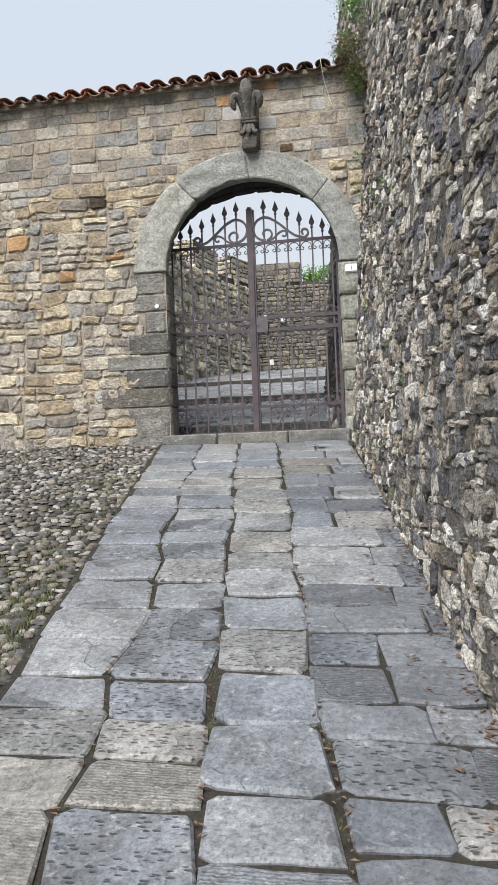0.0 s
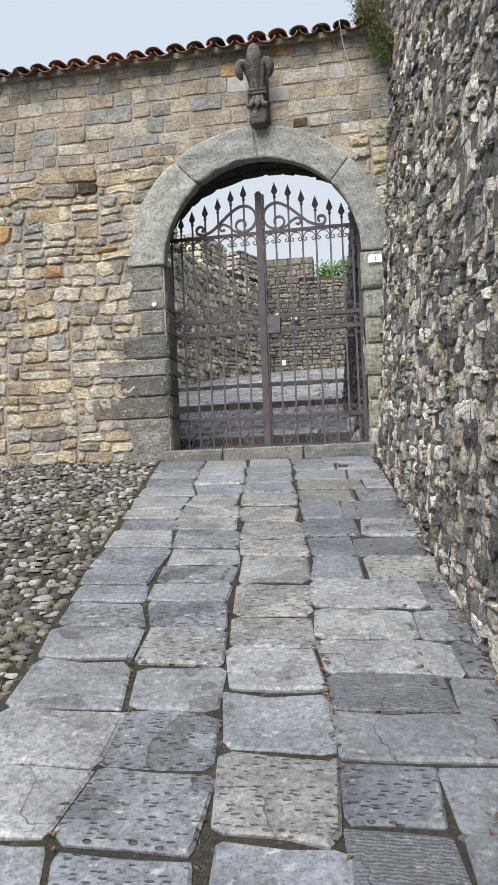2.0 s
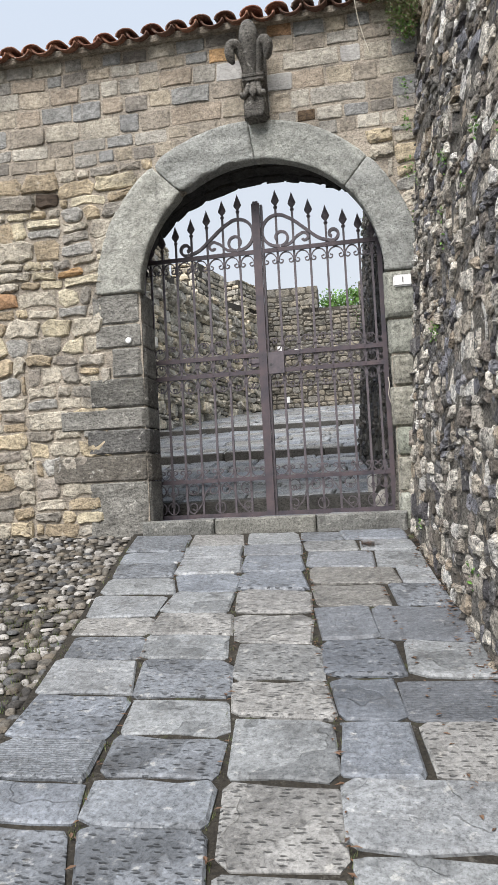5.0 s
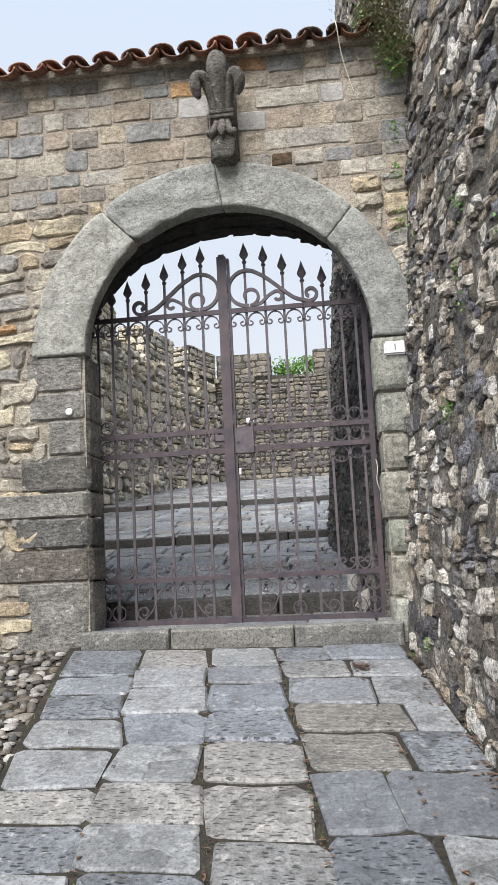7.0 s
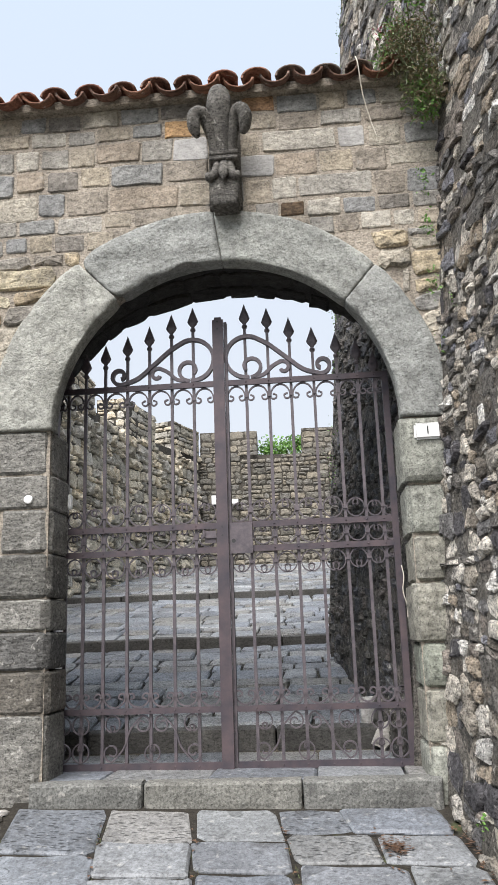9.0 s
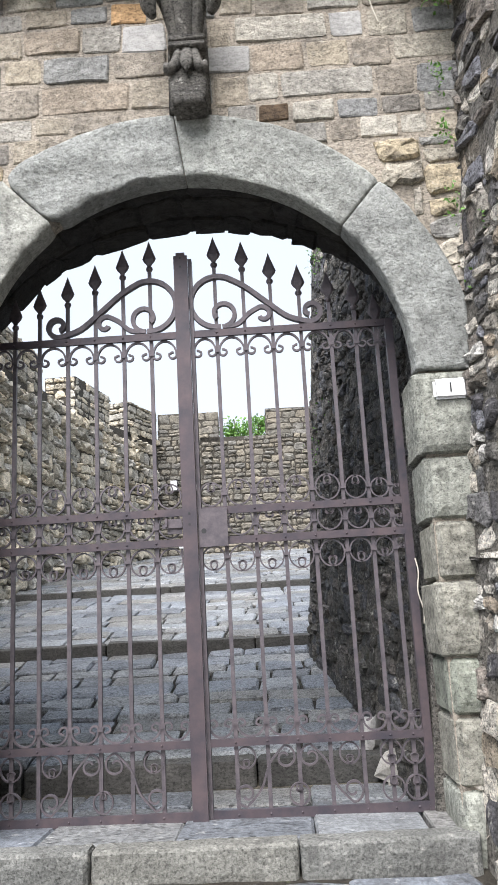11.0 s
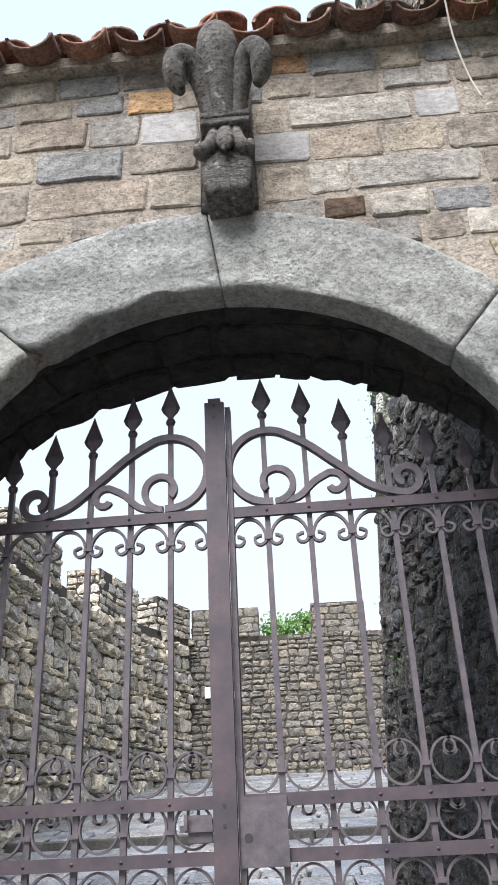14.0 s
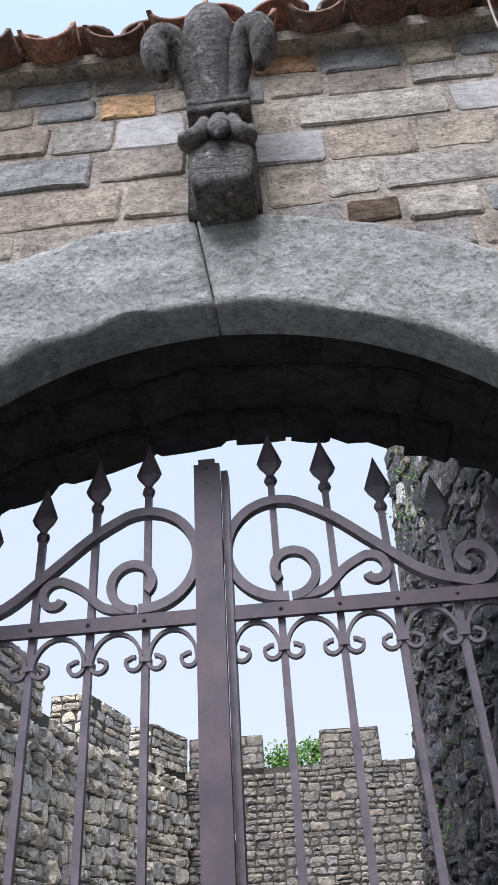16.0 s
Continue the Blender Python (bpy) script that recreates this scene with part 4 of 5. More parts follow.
def build_roof():
    roof = empty("roof", 0, 0, 0)
    tagged(roof, "coping of weathered curved terracotta tiles along the wall", "roof", kind="structure")
    bed = Soup().box((WALL_LEFT, -0.055, WALL_TOP - 0.002), (1.35, 0.68, WALL_TOP + 0.05))
    part("coping_bed", bed.mesh("coping_bed", M_MORTAR, False), roof)
    humps = [coppo_mesh("hump_tile", True, r0=0.088 + d) for d in (0, 0.004, -0.004)]
    dips = [coppo_mesh("channel_tile", False, r0=0.092 + d) for d in (0, 0.004)]
    pitch, slope = 0.2035, 14
    i = 0
    x = 1.06
    while x > WALL_LEFT:
        for row in range(3):
            for me, dx, dz in ((rng.choice(humps), 0.0, 0.012), (rng.choice(dips), pitch / 2, 0.03)):
                y0 = (-0.1 if dz < 0.02 else -0.155) + row * 0.3 + rng.uniform(-0.025, 0.02)
                z0 = WALL_TOP + 0.035 + dz + (y0 + 0.13) * math.tan(radians(slope)) + rng.uniform(-0.008, 0.008)
                if x + dx > 1.12:
                    continue
                part("hump_tile" if dz < 0.02 else "channel_tile", me, roof, at=pose(x + dx + rng.uniform(-0.008, 0.008), y0, z0, slope + rng.uniform(-2, 2), rng.uniform(-4, 4), rng.uniform(-2.5, 2.5)))
        x -= pitch


build_roof()

# ---- iron gate ----
GY = 0.36
PX = -0.07  # closing post
RAILS = (2.183, 1.33, 1.192, 0.325, 0.035)
LEFT_BARS = [(-0.232, 2.69), (-0.365, 2.655), (-0.502, 2.585), (-0.638, 2.53), (-0.775, 2.48), (-0.895, 2.43), (-1.0, 2.36)]
RIGHT_BARS = [(0.086, 2.69), (0.222, 2.657), (0.354, 2.585), (0.49, 2.515), (0.63, 2.47), (0.748, 2.42), (0.845, 2.34)]


def finial_mesh():
    """A forged spear head with a ball below it; its tip at z = 0."""
    s = Soup()
    prof = [(0.0, 0.0005), (-0.03, 0.010), (-0.06, 0.021), (-0.078, 0.027), (-0.092, 0.021), (-0.105, 0.010), (-0.112, 0.007)]
    v, f = [], []
    for z, r in [(a * 1.2, b * 1.25) for a, b in prof]:
        v += [(r, 0, z), (r * 0.6, -r * 0.2, z), (-r * 0.6, -r * 0.2, z), (-r, 0, z), (-r * 0.6, r * 0.2, z), (r * 0.6, r * 0.2, z)]
    for i in range(len(prof) - 1):
        for k in range(6):
            f.append((6 * i + k, 6 * i + (k + 1) % 6, 6 * i + 6 + (k + 1) % 6, 6 * i + 6 + k))
    s.add(v, f)
    ring = [(-0.112, 0.006), (-0.116, 0.013), (-0.124, 0.015), (-0.132, 0.012), (-0.136, 0.007)]
    v, f = [], []
    for z, r in [(a * 1.2, b * 1.15) for a, b in ring]:
        for k in range(8):
            a = math.pi * k / 4
            v.append((r * math.cos(a), r * math.sin(a), z))
    for i in range(len(ring) - 1):
        for k in range(8):
            f.append((8 * i + 8 + k, 8 * i + 8 + (k + 1) % 8, 8 * i + (k + 1) % 8, 8 * i + k))
    s.add(v, f)
    return s.mesh("finial", M_IRON, False)


FINIAL = finial_mesh()


def rivets(soup, x, z, r=0.007):
    v = [(x, -0.026, z)]
    for k in range(6):
        a = math.pi * k / 3
        v.append((x + r * math.cos(a), -0.019, z + r * math.sin(a)))
    soup.add(v, [(0, 1 + (k + 1) % 6, 1 + k) for k in range(6)])


def iron(name, soup, leaf, mat=None, label="", smooth=False):
    return part(name, soup.mesh(name, mat or M_IRON, smooth), leaf, label)


def hanging_scroll(xa, xb, z, up, deep=0.075, thin=0.0042):
    """An arch from bar to bar along a rail, both ends curled outwards past the bars."""
    s = -1 if up else 1
    w = xb - xa
    mid = [(xa + w / 2 - (w / 2 - 0.008) * math.cos(t), z - s * deep + s * (deep - 0.004) * math.sin(t)) for t in np.linspace(0, math.pi, 15)]
    r = 0.018
    left = [(xa + 0.008 + r + r * (0.72 if k > 9 else 1) * math.cos(t), z - s * deep + s * r * (0.72 if k > 9 else 1) * math.sin(t)) for k, t in sorted(enumerate(np.linspace(math.pi, math.pi * 2.6, 14)), reverse=True)]
    right = [(2 * (xa + w / 2) - p, q) for p, q in reversed(left)]
    return sweep(left + mid[1:-1] + right, thin, 0.008)


def c_scroll(xa, xb, z, up, r, thin=0.0032):
    """A round C whose back lies on the rail and whose ends roll up inside it."""
    cx, s = (xa + xb) / 2, 1 if up else -1
    pts = []
    x, zz, head, step = 0.0, 0.0, 0.0, r * 0.16
    while head < radians(440):
        pts.append((x, zz))
        rad = r if head < radians(150) else max(0.2 * r, r * (0.45 - 0.3 * (head - radians(150)) / radians(380)))
        head += step / rad
        x += step * math.cos(head)
        zz += step * math.sin(head)
    line = [(-p, q) for p, q in reversed(pts)] + pts[1:]
    return sweep([(cx + p, z + s * (q + 0.005)) for p, q in line], thin, 0.008)


def collar(x, z):
    return Soup().box((x - 0.013, -0.016, z - 0.006), (x + 0.013, 0.016, z + 0.006))


def volute(side):
    """The large top scroll of a leaf, mirrored for the other one: main stem, inner curl, small branch."""
    m = lambda pts: [(PX + side * (x - PX), z) for x, z in pts]
    loop = arc(-0.237, 2.345, 0.130, 0.130, -95, 112, 30)
    tail = arc(-0.683, 2.268, 0.056, 0.02, -70, -430, 26)
    run = smooth_path([loop[-2], loop[-1], (-0.37, 2.415), (-0.47, 2.33), (-0.57, 2.248), tail[0], tail[1]], 5)
    curl = arc(-0.258, 2.283, 0.068, 0.036, -90, -400, 26)
    branch_end = arc(-0.452, 2.265, 0.042, 0.018, 60, 330, 16)
    branch = smooth_path([(-0.255, 2.216), (-0.33, 2.226), (-0.385, 2.275), branch_end[0], branch_end[1]], 5)
    return m(loop + run[6:-6] + tail), m(curl), m(branch + branch_end[2:])


def build_leaf(side, bars, end_x, first):
    leaf = empty("gate_leaf", PX, GY, 0.0)
    tagged(leaf, "closed wrought iron gate leaf with spearhead bars and scrolls", "gate", group="leaves of the gate")
    leaf.matrix_basis = Matrix.Translation((0, GY, 0))
    xs = [b[0] for b in bars]
    inner = PX + 0.034 * side
    lo, hi = min(inner, end_x), max(inner, end_x)
    for z, half, label in zip(RAILS, (0.017, 0.017, 0.017, 0.016, 0.02), ("", "", "", "", "")):
        rail = Soup().box((lo, -0.02, z - half), (hi, -0.004, z + half))
        for x in xs:
            rivets(rail, x, z)
        iron("rail", rail, leaf, M_IRON_RED)
    for x, top in bars:
        b = Soup().box((x - 0.0085, -0.003, RAILS[4]), (x + 0.0085, 0.014, top - 0.15))
        iron("bar", b, leaf)
        part("finial", FINIAL, leaf, at=Matrix.Translation((x, 0.005, top)))
    stile_top = 2.2
    iron("stile", Soup().box((end_x - 0.018, -0.024, 0.0), (end_x + 0.018, 0.018, stile_top)), leaf, M_IRON_RED)
    grid = sorted([inner] + xs + [end_x])
    for xa, xb in zip(grid, grid[1:]):
        w = xb - xa
        if w < 0.05:
            continue
        r = min(0.06, w * 0.45)
        for v, f in (hanging_scroll(xa, xb, RAILS[0] - 0.017, False), hanging_scroll(xa, xb, RAILS[3] + 0.016, True, 0.06)):
            iron("scroll", Soup().add(v, f), leaf)
        for z, up in ((RAILS[1] + 0.017, True), (RAILS[2] - 0.017, False), (RAILS[2] + 0.018, True)):
            v, f = c_scroll(xa, xb, z, up, r)
            iron("scroll", Soup().add(v, f), leaf)
    clasp = collar(0, 0).mesh("collar", M_IRON, False)
    for x in xs:
        for z in (RAILS[0] - 0.088, RAILS[1] + 0.075, RAILS[2] - 0.075, RAILS[2] + 0.069, RAILS[3] + 0.075):
            part("collar", clasp, leaf, at=Matrix.Translation((x, 0.005, z)))
    # low panel: S scrolls laid back to back, with small rings
    z0, z1 = RAILS[4] + 0.02, RAILS[3] - 0.016
    zm = (z0 + z1) / 2
    span = sorted((xs[0] + side * -0.02, xs[4]))
    parts = [(span[0], (span[0] + span[1]) / 2), ((span[0] + span[1]) / 2, span[1])]
    for k, (xa, xb) in enumerate(parts):
        c1 = arc(xa + 0.056, z0 + 0.056, 0.014, 0.05, -150, 270, 22)
        c2 = arc(xb - 0.056, z1 - 0.056, 0.05, 0.014, 90, -330, 22)
        s_line = c1[:-1] + smooth_path([c1[-1], ((xa + xb) / 2 - 0.02, zm - 0.05), ((xa + xb) / 2 + 0.02, zm + 0.05), c2[0]], 6) + c2[1:]
        if k == 1:
            s_line = [(xa + xb - px, pz) for px, pz in s_line]
        v, f = sweep(s_line, 0.0042, 0.008)
        iron("scroll", Soup().add(v, f), leaf)
    mid = (span[0] + span[1]) / 2
    for x, z, up in ((mid, z0, True), (span[0] + 0.06, z1, False), (span[1] - 0.06, z1, False)):
        v, f = c_scroll(x - 0.055, x + 0.055, z, up, 0.045)
        iron("scroll", Soup().add(v, f), leaf)
    for x in (xs[5], xs[6]):
        for z, up in ((z0, True), (z1, False)):
            v, f = c_scroll(x - 0.055, x + 0.055, z, up, 0.05)
            iron("scroll", Soup().add(v, f), leaf)
    for k, (line, t) in enumerate(zip(volute(-side), (0.0115, 0.0105, 0.0105))):
        v, f = sweep(line, t, 0.014 - 0.002 * k)
        iron("volute", Soup().add([(p[0], p[1] - 0.003, p[2]) for p in v], f), leaf)
    if first:
        iron("closing_post", Soup().box((PX - 0.036, -0.05, -0.02), (PX + 0.03, -0.026, 2.578)).box((PX - 0.024, -0.048, 2.578), (PX + 0.018, -0.028, 2.594)), leaf, M_IRON_RED, "flat reddish iron closing bar")
        hole = mesh_of("bolt_hole", [(0.006 * math.cos(math.pi * k / 4), 0, 0.006 * math.sin(math.pi * k / 4)) for k in range(8)], [tuple(range(8))], M_BLACK, False)
        for z in (2.565, 2.52, 1.32, 1.27):
            part("bolt_hole", hole, leaf, at=Matrix.Translation((PX - 0.004, -0.0515, z)))
        latch = iron("latch", Soup().box((-0.178, -0.03, 1.232), (-0.112, -0.0205, 1.3)), leaf, M_IRON, "dark iron slide latch beside the post")
        part("bolt", Soup().box((-0.2, -0.041, 1.258), (-0.108, -0.0305, 1.276)).box((-0.186, -0.056, 1.262), (-0.176, -0.0412, 1.302)).mesh("bolt", M_IRON, False), latch)
    else:
        iron("meeting_stile", Soup().box((PX + 0.0305, -0.0235, 0.0), (PX + 0.048, 0.02, 2.57)), leaf)
        plate = iron("lock_plate", Soup().box((PX + 0.036, -0.034, 1.166), (0.096, -0.0215, 1.34)), leaf, M_IRON, "square iron lock plate")
        hole = Soup()
        v = [(-0.012 + 0.012 * math.cos(math.pi * k / 5), -0.0352, 1.238 + 0.012 * math.sin(math.pi * k / 5)) for k in range(10)]
        hole.add(v, [tuple(range(10))])
        part("keyhole", hole.mesh("keyhole", M_BLACK, False), plate)
    return leaf


build_leaf(-1, LEFT_BARS, -1.075, True)
build_leaf(1, RIGHT_BARS, 0.905, False)

# ---- carved lily over the arch ----


def build_lily():
    lily = empty("stone_lily", 0.045, -0.03, 2.99)
    tagged(lily, "weathered grey stone fleur-de-lis carved on a bracket", "stone ornament")
    lily.matrix_basis = Matrix.Identity(4)
    cx = 0.045

    def high(z):
        return 3.825 - (3.825 - z) * 0.909

    def slab(pts, y0, y1, bevel):
        return block([(x, high(z)) for x, z in pts], y0, y1, bevel)

    def blob(name, path, radii, squash=1.0, label=""):
        p = smooth_path([(x, y, high(z)) for x, y, z in path], 5)
        r = [q[0] for q in smooth_path([(v,) for v in radii], 5)]
        v, f = tube(p, r, 12, squash)
        part(name, mesh_of(name, v, f, M_CARVED), lily, label)

    v, f = slab([(cx - 0.07, 3.0), (cx + 0.072, 3.0), (cx + 0.085, 3.1), (cx + 0.075, 3.2), (cx - 0.075, 3.2), (cx - 0.088, 3.1)], -0.165, 0.02, 0.018)
    part("bracket", mesh_of("bracket", v, f, M_CARVED), lily, "square stone bracket")
    v, f = slab([(cx - 0.105, 3.05), (cx + 0.09, 3.05), (cx + 0.085, 3.7), (cx + 0.03, 3.78), (cx - 0.05, 3.76), (cx - 0.1, 3.65)], -0.05, 0.02, 0.02)
    part("back_slab", mesh_of("back_slab", v, f, M_CARVED), lily)
    blob("middle_petal", [(cx - 0.005, -0.13, 3.3), (cx - 0.008, -0.16, 3.45), (cx - 0.012, -0.19, 3.58), (cx - 0.015, -0.2, 3.68), (cx - 0.018, -0.19, 3.78), (cx - 0.018, -0.18, 3.825)], [0.03, 0.045, 0.063, 0.073, 0.053, 0.01], 0.8)
    for s, name in ((-0.93, "side_petal"), (0.78, "side_petal")):
        blob(name, [(cx + s * 0.048, -0.12, 3.3), (cx + s * 0.06, -0.14, 3.42), (cx + s * 0.082, -0.17, 3.53), (cx + s * 0.112, -0.2, 3.595), (cx + s * 0.148, -0.22, 3.6), (cx + s * 0.172, -0.225, 3.56), (cx + s * 0.168, -0.21, 3.5), (cx + s * 0.15, -0.2, 3.455)],
             [0.026, 0.03, 0.036, 0.042, 0.044, 0.04, 0.034, 0.016], 1.2)
        blob("lower_curl", [(cx + s * 0.04, -0.13, 3.33), (cx + s * 0.046, -0.15, 3.26), (cx + s * 0.062, -0.165, 3.2), (cx + s * 0.09, -0.165, 3.185), (cx + s * 0.105, -0.165, 3.215)], [0.022, 0.024, 0.026, 0.026, 0.012], 1.2)
    blob("lower_stem", [(cx, -0.14, 3.33), (cx, -0.165, 3.26), (cx, -0.185, 3.2), (cx, -0.195, 3.15)], [0.022, 0.028, 0.03, 0.006], 0.8)
    for z in (3.3, 3.335):
        v, f = slab([(cx - 0.082, z), (cx + 0.082, z), (cx + 0.084, z + 0.016), (cx + 0.082, z + 0.03), (cx - 0.082, z + 0.03), (cx - 0.084, z + 0.016)], -0.185, 0.0, 0.01)
        part("band", mesh_of("band", v, f, M_CARVED), lily)


build_lily()

# ---- small things ----


def rounded_box(name, a, b, mat, bevel=0.006):
    """A small moulded box with eased edges."""
    bm = bmesh.new()
    bmesh.ops.create_cube(bm, size=1)
    for v in bm.verts:
        v.co = Vector([(a[i] + b[i]) / 2 + v.co[i] * (b[i] - a[i]) for i in range(3)])
    bmesh.ops.bevel(bm, geom=bm.edges[:], offset=bevel, segments=2, affect="EDGES")
    me = bpy.data.meshes.new(name)
    bm.to_mesh(me)
    bm.free()
    me.materials.append(mat)
    return me


def build_number():
    plate = part("house_number", rounded_box("house_number", (1.0, -0.06, 1.6860), (1.14, -0.034, 1.7740), M_WHITE, 0.011))
    tagged(plate, "small white enamel house number plate on the jamb", "number plate")
    rim = Soup()
    for a, b in (((1.009, -0.0625, 1.6920), (1.131, -0.0603, 1.6928)), ((1.009, -0.0625, 1.7672), (1.131, -0.0603, 1.7680)), ((1.009, -0.0625, 1.6945), (1.0098, -0.0603, 1.7655)), ((1.1302, -0.0625, 1.6945), (1.131, -0.0603, 1.7655))):
        rim.box(a, b)
    part("rim_line", rim.mesh("rim_line", M_IRON, False), plate)
    cu = bpy.data.curves.new("digit", "FONT")
    cu.body, cu.size, cu.extrude, cu.align_x, cu.align_y = "1", 0.06, 0.001, "CENTER", "CENTER"
    cu.materials.append(M_BLACK)
    part("digit", cu, plate, "black number one", at=pose(1.07, -0.0625, 1.73, 90))


build_number()


def build_cord():
    p = smooth_path([(0.83, -0.14, 3.97), (0.84, -0.16, 3.9), (0.86, -0.1, 3.75), (0.9, -0.05, 3.6), (0.93, -0.04, 3.5)], 5)
    v, f = tube(p, 0.0038, 6)
    tagged(part("cord", mesh_of("cord", v, f, M_CORD)), "loose pale cord hanging from the eave tiles", "cord")


build_cord()


def leaves(soup, at, spread, count, size, droop=0.0):
    for _ in range(count):
        p = Vector([at[i] + rng.gauss(0, spread[i]) for i in range(3)])
        s = size * rng.uniform(0.5, 1.4)
        d = Vector((rng.uniform(-1, 1), rng.uniform(-1, 1), rng.uniform(-0.6, 1) - droop)).normalized()
        e = d.cross(Vector((rng.uniform(-1, 1), rng.uniform(-1, 1), rng.uniform(-1, 1)))).normalized()
        nrm = d.cross(e) * s * 0.12
        soup.add([p, p + d * s * 0.5 + e * s * 0.28 + nrm, p + d * s, p + d * s * 0.5 - e * s * 0.28 + nrm], [(0, 1, 2, 3)])


def stems(soup, at, spread, count, length, droop):
    for _ in range(count):
        p = Vector([at[i] + rng.gauss(0, spread[i]) for i in range(3)])
        d = Vector((rng.uniform(-1, 0.3), rng.uniform(-1, 0.6), rng.uniform(-0.2, 1)))
        ln = length * rng.uniform(0.5, 1.2)
        pts = [p, p + d * ln * 0.4, p + d * ln * 0.75 - Vector((0, 0, droop * ln * 0.35)), p + d * ln - Vector((0, 0, droop * ln))]
        v, f = tube(pts, [0.003, 0.0025, 0.002, 0.001], 3)
        soup.add(v, f)


def build_plants():
    weed = empty("wall_weeds", 1.2, -0.2, 3.6)
    weed.matrix_basis = Matrix.Identity(4)
    tagged(weed, "tangled dry and green weeds rooted where the walls meet", "plant")
    s = Soup()
    for k in range(10):
        t = k / 9
        at = (1.16 + 0.06 * t + rng.gauss(0, 0.04), -0.12 - 0.08 * t, 4.1 - 0.5 * t)
        stems(s, at, (0.05, 0.07, 0.05), 34, 0.2 * (1 - 0.45 * t), 0.6)
        leaves(s, at, (0.075 * (1 - 0.5 * t), 0.08, 0.06), int(240 * (1 - 0.55 * t)), 0.024, 0.3)
    part("dry_stems", s.mesh("dry_stems", M_DRY, False), weed)
    s = Soup()
    for at, wide, many in (((1.2, -0.12, 3.72), 0.05, 260), ((1.22, -0.14, 3.58), 0.035, 130), ((1.1, -0.02, 4.2), 0.05, 160), ((1.03, 0.08, 4.12), 0.04, 110), ((1.22, -0.15, 4.42), 0.06, 330), ((1.17, -0.2, 4.52), 0.07, 420), ((1.26, -0.3, 4.6), 0.08, 420), ((1.2, -0.25, 4.72), 0.08, 350)):
        leaves(s, at, (wide, wide * 1.3, wide), many, 0.026)
        stems(s, at, (wide, wide, wide), 12, 0.12, 0.4)
    part("green_leaves", s.mesh("green_leaves", M_LEAF, False), weed)
    s = Soup()
    for at in ((1.06, -0.05, 4.16), (1.0, 0.05, 4.27)):
        leaves(s, at, (0.016, 0.02, 0.016), 26, 0.018)
    part("flower_heads", s.mesh("flower_heads", M_PINK, False), weed)
    tufts = empty("rubble_weeds", 1.5, -3, 1)
    tufts.matrix_basis = Matrix.Identity(4)
    tagged(tufts, "small green weeds sprouting from the rubble wall", "plant")
    s = Soup()
    for _ in range(22):
        y, z = rng.uniform(-6.2, -0.15), rng.uniform(-0.6, 4.2)
        z = max(z, ramp_z(1.4, y) + 0.15)
        leaves(s, (rubble_x(y, z) - 0.03, y, z), (0.012, 0.03, 0.03), rng.choice((6, 12, 30)), 0.022, 0.2)
    for z in (2.55, 2.9, 3.2):
        leaves(s, (1.17, -0.06, z), (0.02, 0.02, 0.05), 40, 0.022)
    part("weed_leaves", s.mesh("weed_leaves", M_LEAF, False), tufts)
    edge = empty("tower_fringe", 0.7, 3, 3)
    edge.matrix_basis = Matrix.Identity(4)
    tagged(edge, "fringe of small plants down the edge of the rubble wall", "plant")
    s = Soup()
    for k in range(60):
        z = rng.uniform(1.2, 7.5)
        leaves(s, (rubble_x(2.9, z) - 0.02, rng.uniform(1.6, 3.0), z), (0.03, 0.12, 0.07), rng.choice((3, 8, 22)), 0.02)
    part("fringe_leaves", s.mesh("fringe_leaves", M_LEAF, False), edge)
    bush = empty("court_bush", 0, 13, 4.5)
    bush.matrix_basis = Matrix.Identity(4)
    tagged(bush, "fresh green bush growing behind the far battlements", "bush")
    s = Soup()
    for k in range(26):
        leaves(s, (rng.uniform(-0.72, 0.25), 12.5 + rng.uniform(-0.1, 0.3), 4.35 + rng.uniform(0, 0.42) * (1 - abs(k % 7 - 2) / 8)), (0.1, 0.08, 0.07), 55, 0.075)
    part("bush_leaves", s.mesh("bush_leaves", M_LEAF, False), bush)
    s = Soup()
    for k in range(8):
        x = rng.uniform(-0.6, 0.2)
        v, f = tube([(x, 12.55, 4.2), (x + rng.uniform(-0.1, 0.1), 12.55, 4.5), (x + rng.uniform(-0.2, 0.2), 12.5, 4.75)], [0.012, 0.009, 0.004], 5)
        s.add(v, f)
    part("twigs", s.mesh("twigs", M_DRY, False), bush)


build_plants()


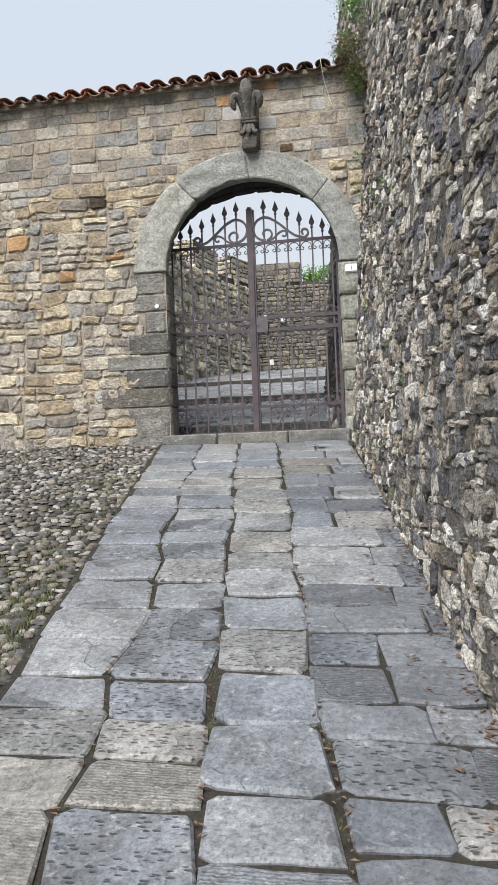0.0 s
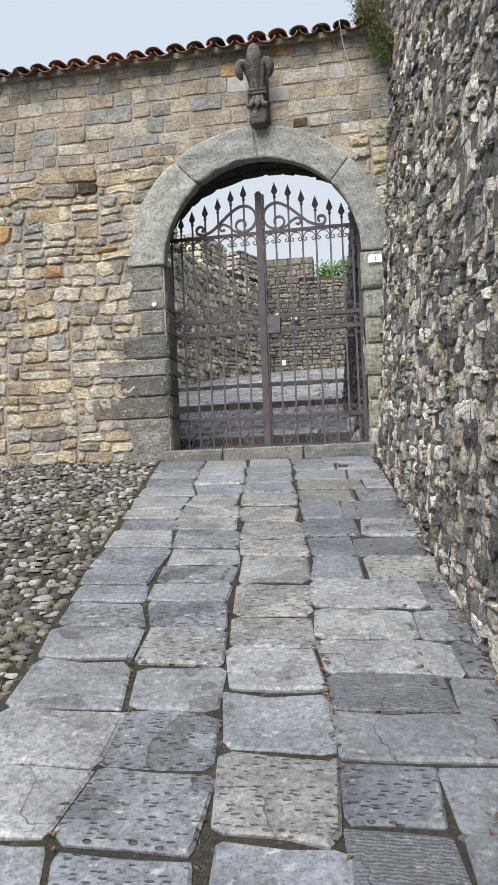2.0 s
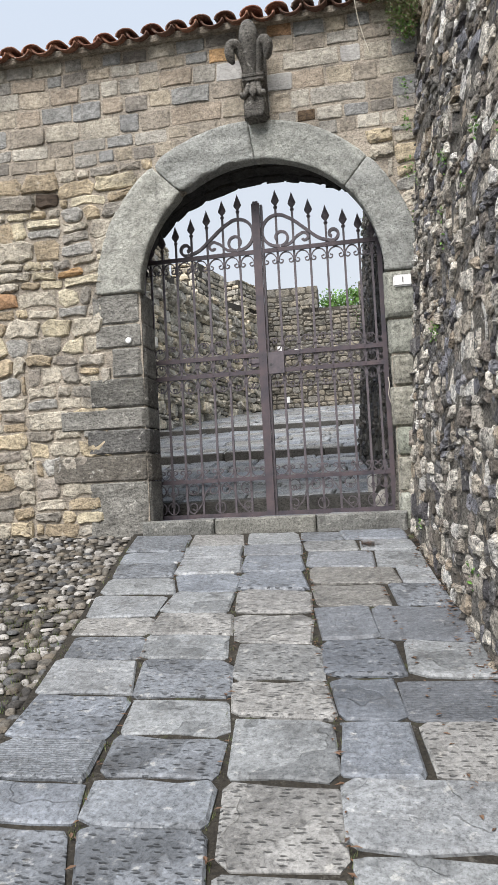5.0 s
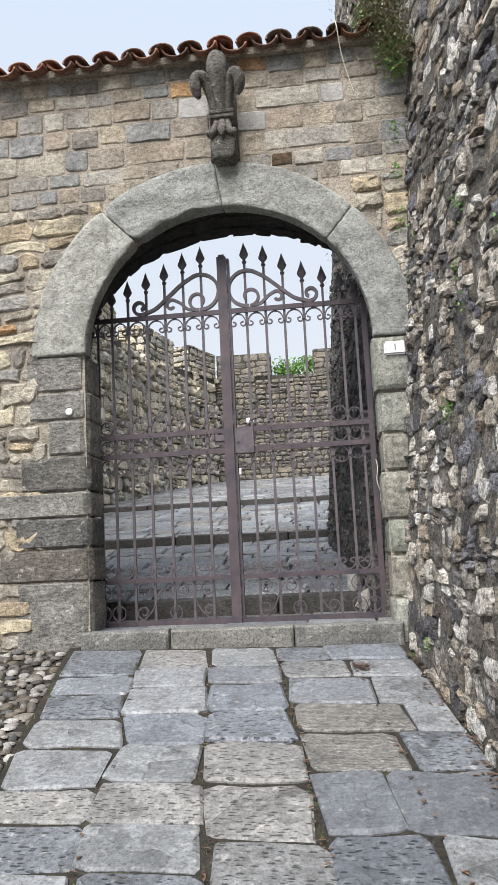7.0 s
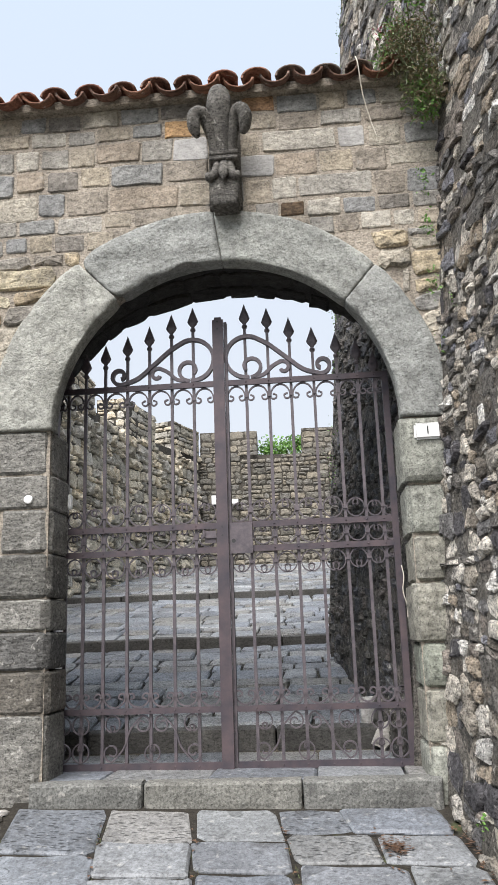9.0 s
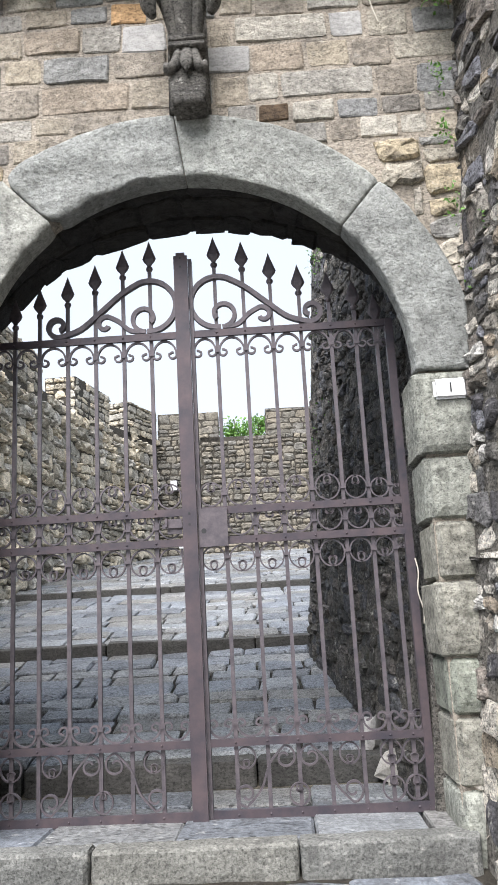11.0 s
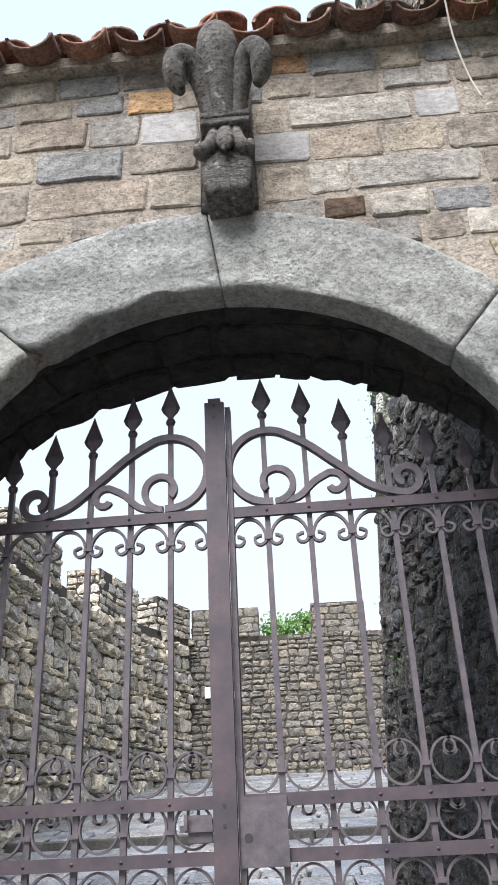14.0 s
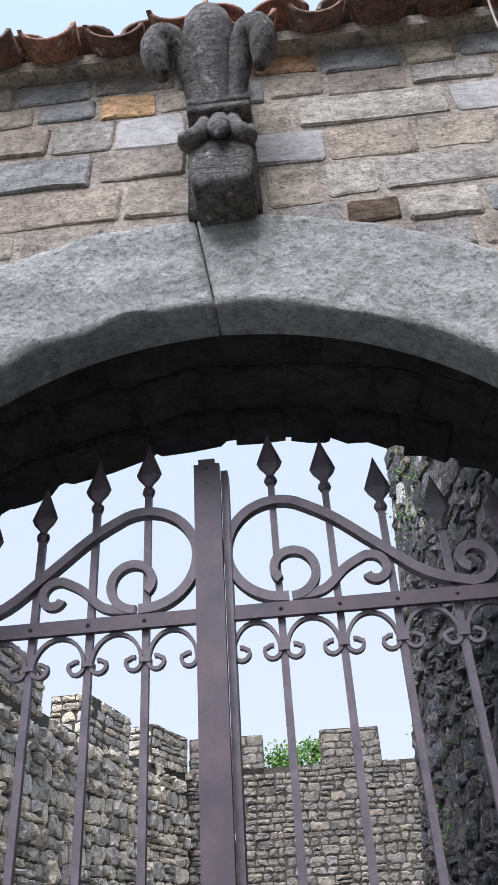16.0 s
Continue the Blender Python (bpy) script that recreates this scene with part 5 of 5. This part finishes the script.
def build_litter():
    s = Soup()
    for _ in range(900):
        y = rng.uniform(-6.6, -0.3)
        u = rng.choice((-0.637, -0.228, 0.188, 0.188, 0.6)) + rng.gauss(0, 0.012) if rng.random() < 0.45 else rubble_x(y, ramp_z(1.2, y)) + 0.165 * y - abs(rng.gauss(0.02, 0.045))
        x = ramp_u(u, y) - 0.165 * y
        z = ramp_z(x, y) + 0.02
        a, ln = rng.uniform(0, 6.3), rng.uniform(0.008, 0.022)
        d, e = Vector((math.cos(a), math.sin(a), 0)) * ln, Vector((-math.sin(a), math.cos(a), 0)) * ln * 0.35
        c = Vector((x, y, z))
        s.add([c - d, c + e + Vector((0, 0, 0.004)), c + d, c - e + Vector((0, 0, 0.003))], [(0, 1, 2, 3)])
    for _ in range(160):
        x, y = 0.72 + rng.gauss(0, 0.03), -0.5 + rng.gauss(0, 0.035)
        a, ln = rng.uniform(0, 6.3), rng.uniform(0.008, 0.02)
        c = Vector((x, y, ramp_z(x, y) + 0.022 + rng.uniform(0, 0.012)))
        d, e = Vector((math.cos(a), math.sin(a), 0)) * ln, Vector((-math.sin(a), math.cos(a), 0)) * ln * 0.3
        s.add([c - d, c + e, c + d, c - e], [(0, 1, 2, 3)])
    tagged(part("leaf_litter", s.mesh("leaf_litter", M_LITTER, False)), "reddish dead leaf litter along the joints and wall foot", "leaf litter", kind="stuff")


build_litter()


def build_fittings():
    box = part("junction_box", rounded_box("junction_box", (-1.0, 0.285, 1.46), (-0.955, 0.33, 1.545), M_WHITE))
    tagged(box, "small white plastic junction box on the jamb", "junction box")
    part("cover", rounded_box("cover", (-0.995, 0.279, 1.467), (-0.96, 0.2845, 1.538), M_WHITE, 0.002), box)
    panel = part("notice_panel", rounded_box("notice_panel", (-1.7, 11.86, 3.26), (-1.58, 11.9, 3.45), M_WHITE))
    tagged(panel, "white rectangular notice panel on the far wall", "notice")
    part("frame", rounded_box("frame", (-1.71, 11.9, 3.25), (-1.57, 12.025, 3.46), M_IRON), panel)
    lamp = part("wall_box", rounded_box("wall_box", (-1.31, 11.87, 3.25), (-1.15, 12.045, 3.36), M_WHITE))
    tagged(lamp, "white weatherproof box on the far wall", "electric box")
    part("lid", rounded_box("lid", (-1.3, 11.862, 3.26), (-1.16, 11.869, 3.35), M_WHITE, 0.003), lamp)
    foot = empty("service_post", -1.5, 11.7, court_z(11.7))
    tagged(foot, "short grey post with a white service box", "service post")
    v, f = tube([(0, 0, 0), (0, 0, 0.16)], 0.02, 8)
    part("stem", mesh_of("stem", v, f, M_IRON), foot)
    part("box", rounded_box("box", (-0.05, -0.04, 0.16), (0.05, 0.04, 0.3), M_WHITE), foot)


build_fittings()


def build_oddments():
    v, f = tube([(-1.09, -0.036, 1.47), (-1.09, -0.034, 1.47), (-1.09, -0.012, 1.47)], [0.021, 0.024, 0.024], 14)
    tagged(part("round_cap", mesh_of("round_cap", v, f, M_WHITE)), "small round white cap fixed to the jamb", "cap")
    p = smooth_path([(0.915, 0.29, 1.06), (0.922, 0.278, 1.0), (0.912, 0.276, 0.92), (0.93, 0.282, 0.84), (0.928, 0.29, 0.78)], 5)
    v, f = tube(p, 0.003, 6)
    tagged(part("loose_wire", mesh_of("loose_wire", v, f, M_CORD)), "thin pale wire hanging loose on the jamb", "wire")
    for x, y, z, w, h in ((0.71, 1.02, 0.14, 0.1, 0.19), (0.79, 0.86, 0.018, 0.12, 0.16)):
        pts = outline(-w / 2, 0, w / 2, h, 0.16, 0.3)
        verts, faces = pillow(pts, 0.07, 0.03, 0.03, 0.4)
        faces = faces + [tuple(range(len(pts)))[::-1]]
        tagged(part("loose_stone", mesh_of("loose_stone", [(a, -c, b) for a, b, c in verts], faces, M_PALE, False), at=pose(x, y, z, -8, 0, -25)), "pale broken stone leaning against the dark wall foot", "stone", group="loose stones behind the gate")


build_oddments()


def build_grass():
    s = Soup()

    def blade(x, y, z, h):
        d = rng.uniform(0, 6.3)
        w = 0.0022
        lx, ly = rng.uniform(-0.5, 0.5) * h, rng.uniform(-0.5, 0.5) * h
        s.add([(x - w * math.cos(d), y - w * math.sin(d), z), (x + w * math.cos(d), y + w * math.sin(d), z), (x + lx, y + ly, z + h)], [(0, 1, 2)])

    for _ in range(260):
        y = rng.uniform(-6.6, -0.3)
        u = rng.choice((-1.1, -0.637, -0.637, -0.228, -0.228, 0.188, 0.188, 0.95)) + rng.gauss(0, 0.008)
        x = ramp_u(u, y) - 0.165 * y
        for _ in range(rng.randint(3, 12)):
            blade(x + rng.gauss(0, 0.008), y + rng.gauss(0, 0.02), ramp_z(x, y) - 0.01, rng.uniform(0.012, 0.035))
    for _ in range(1500):
        y = rng.choice((rng.uniform(-6.8, -1.6), rng.gauss(-4.9, 0.5)))
        x = -1.18 - 0.165 * y - abs(rng.gauss(0, 0.3))
        for _ in range(rng.randint(2, 7)):
            blade(x + rng.gauss(0, 0.015), y + rng.gauss(0, 0.02), ramp_z(x, y) - 0.015, rng.uniform(0.015, 0.04))
    tagged(part("grass", s.mesh("grass", M_GRASS, False)), "sparse grass and moss tufts in the stone joints", "grass", kind="stuff")


build_grass()
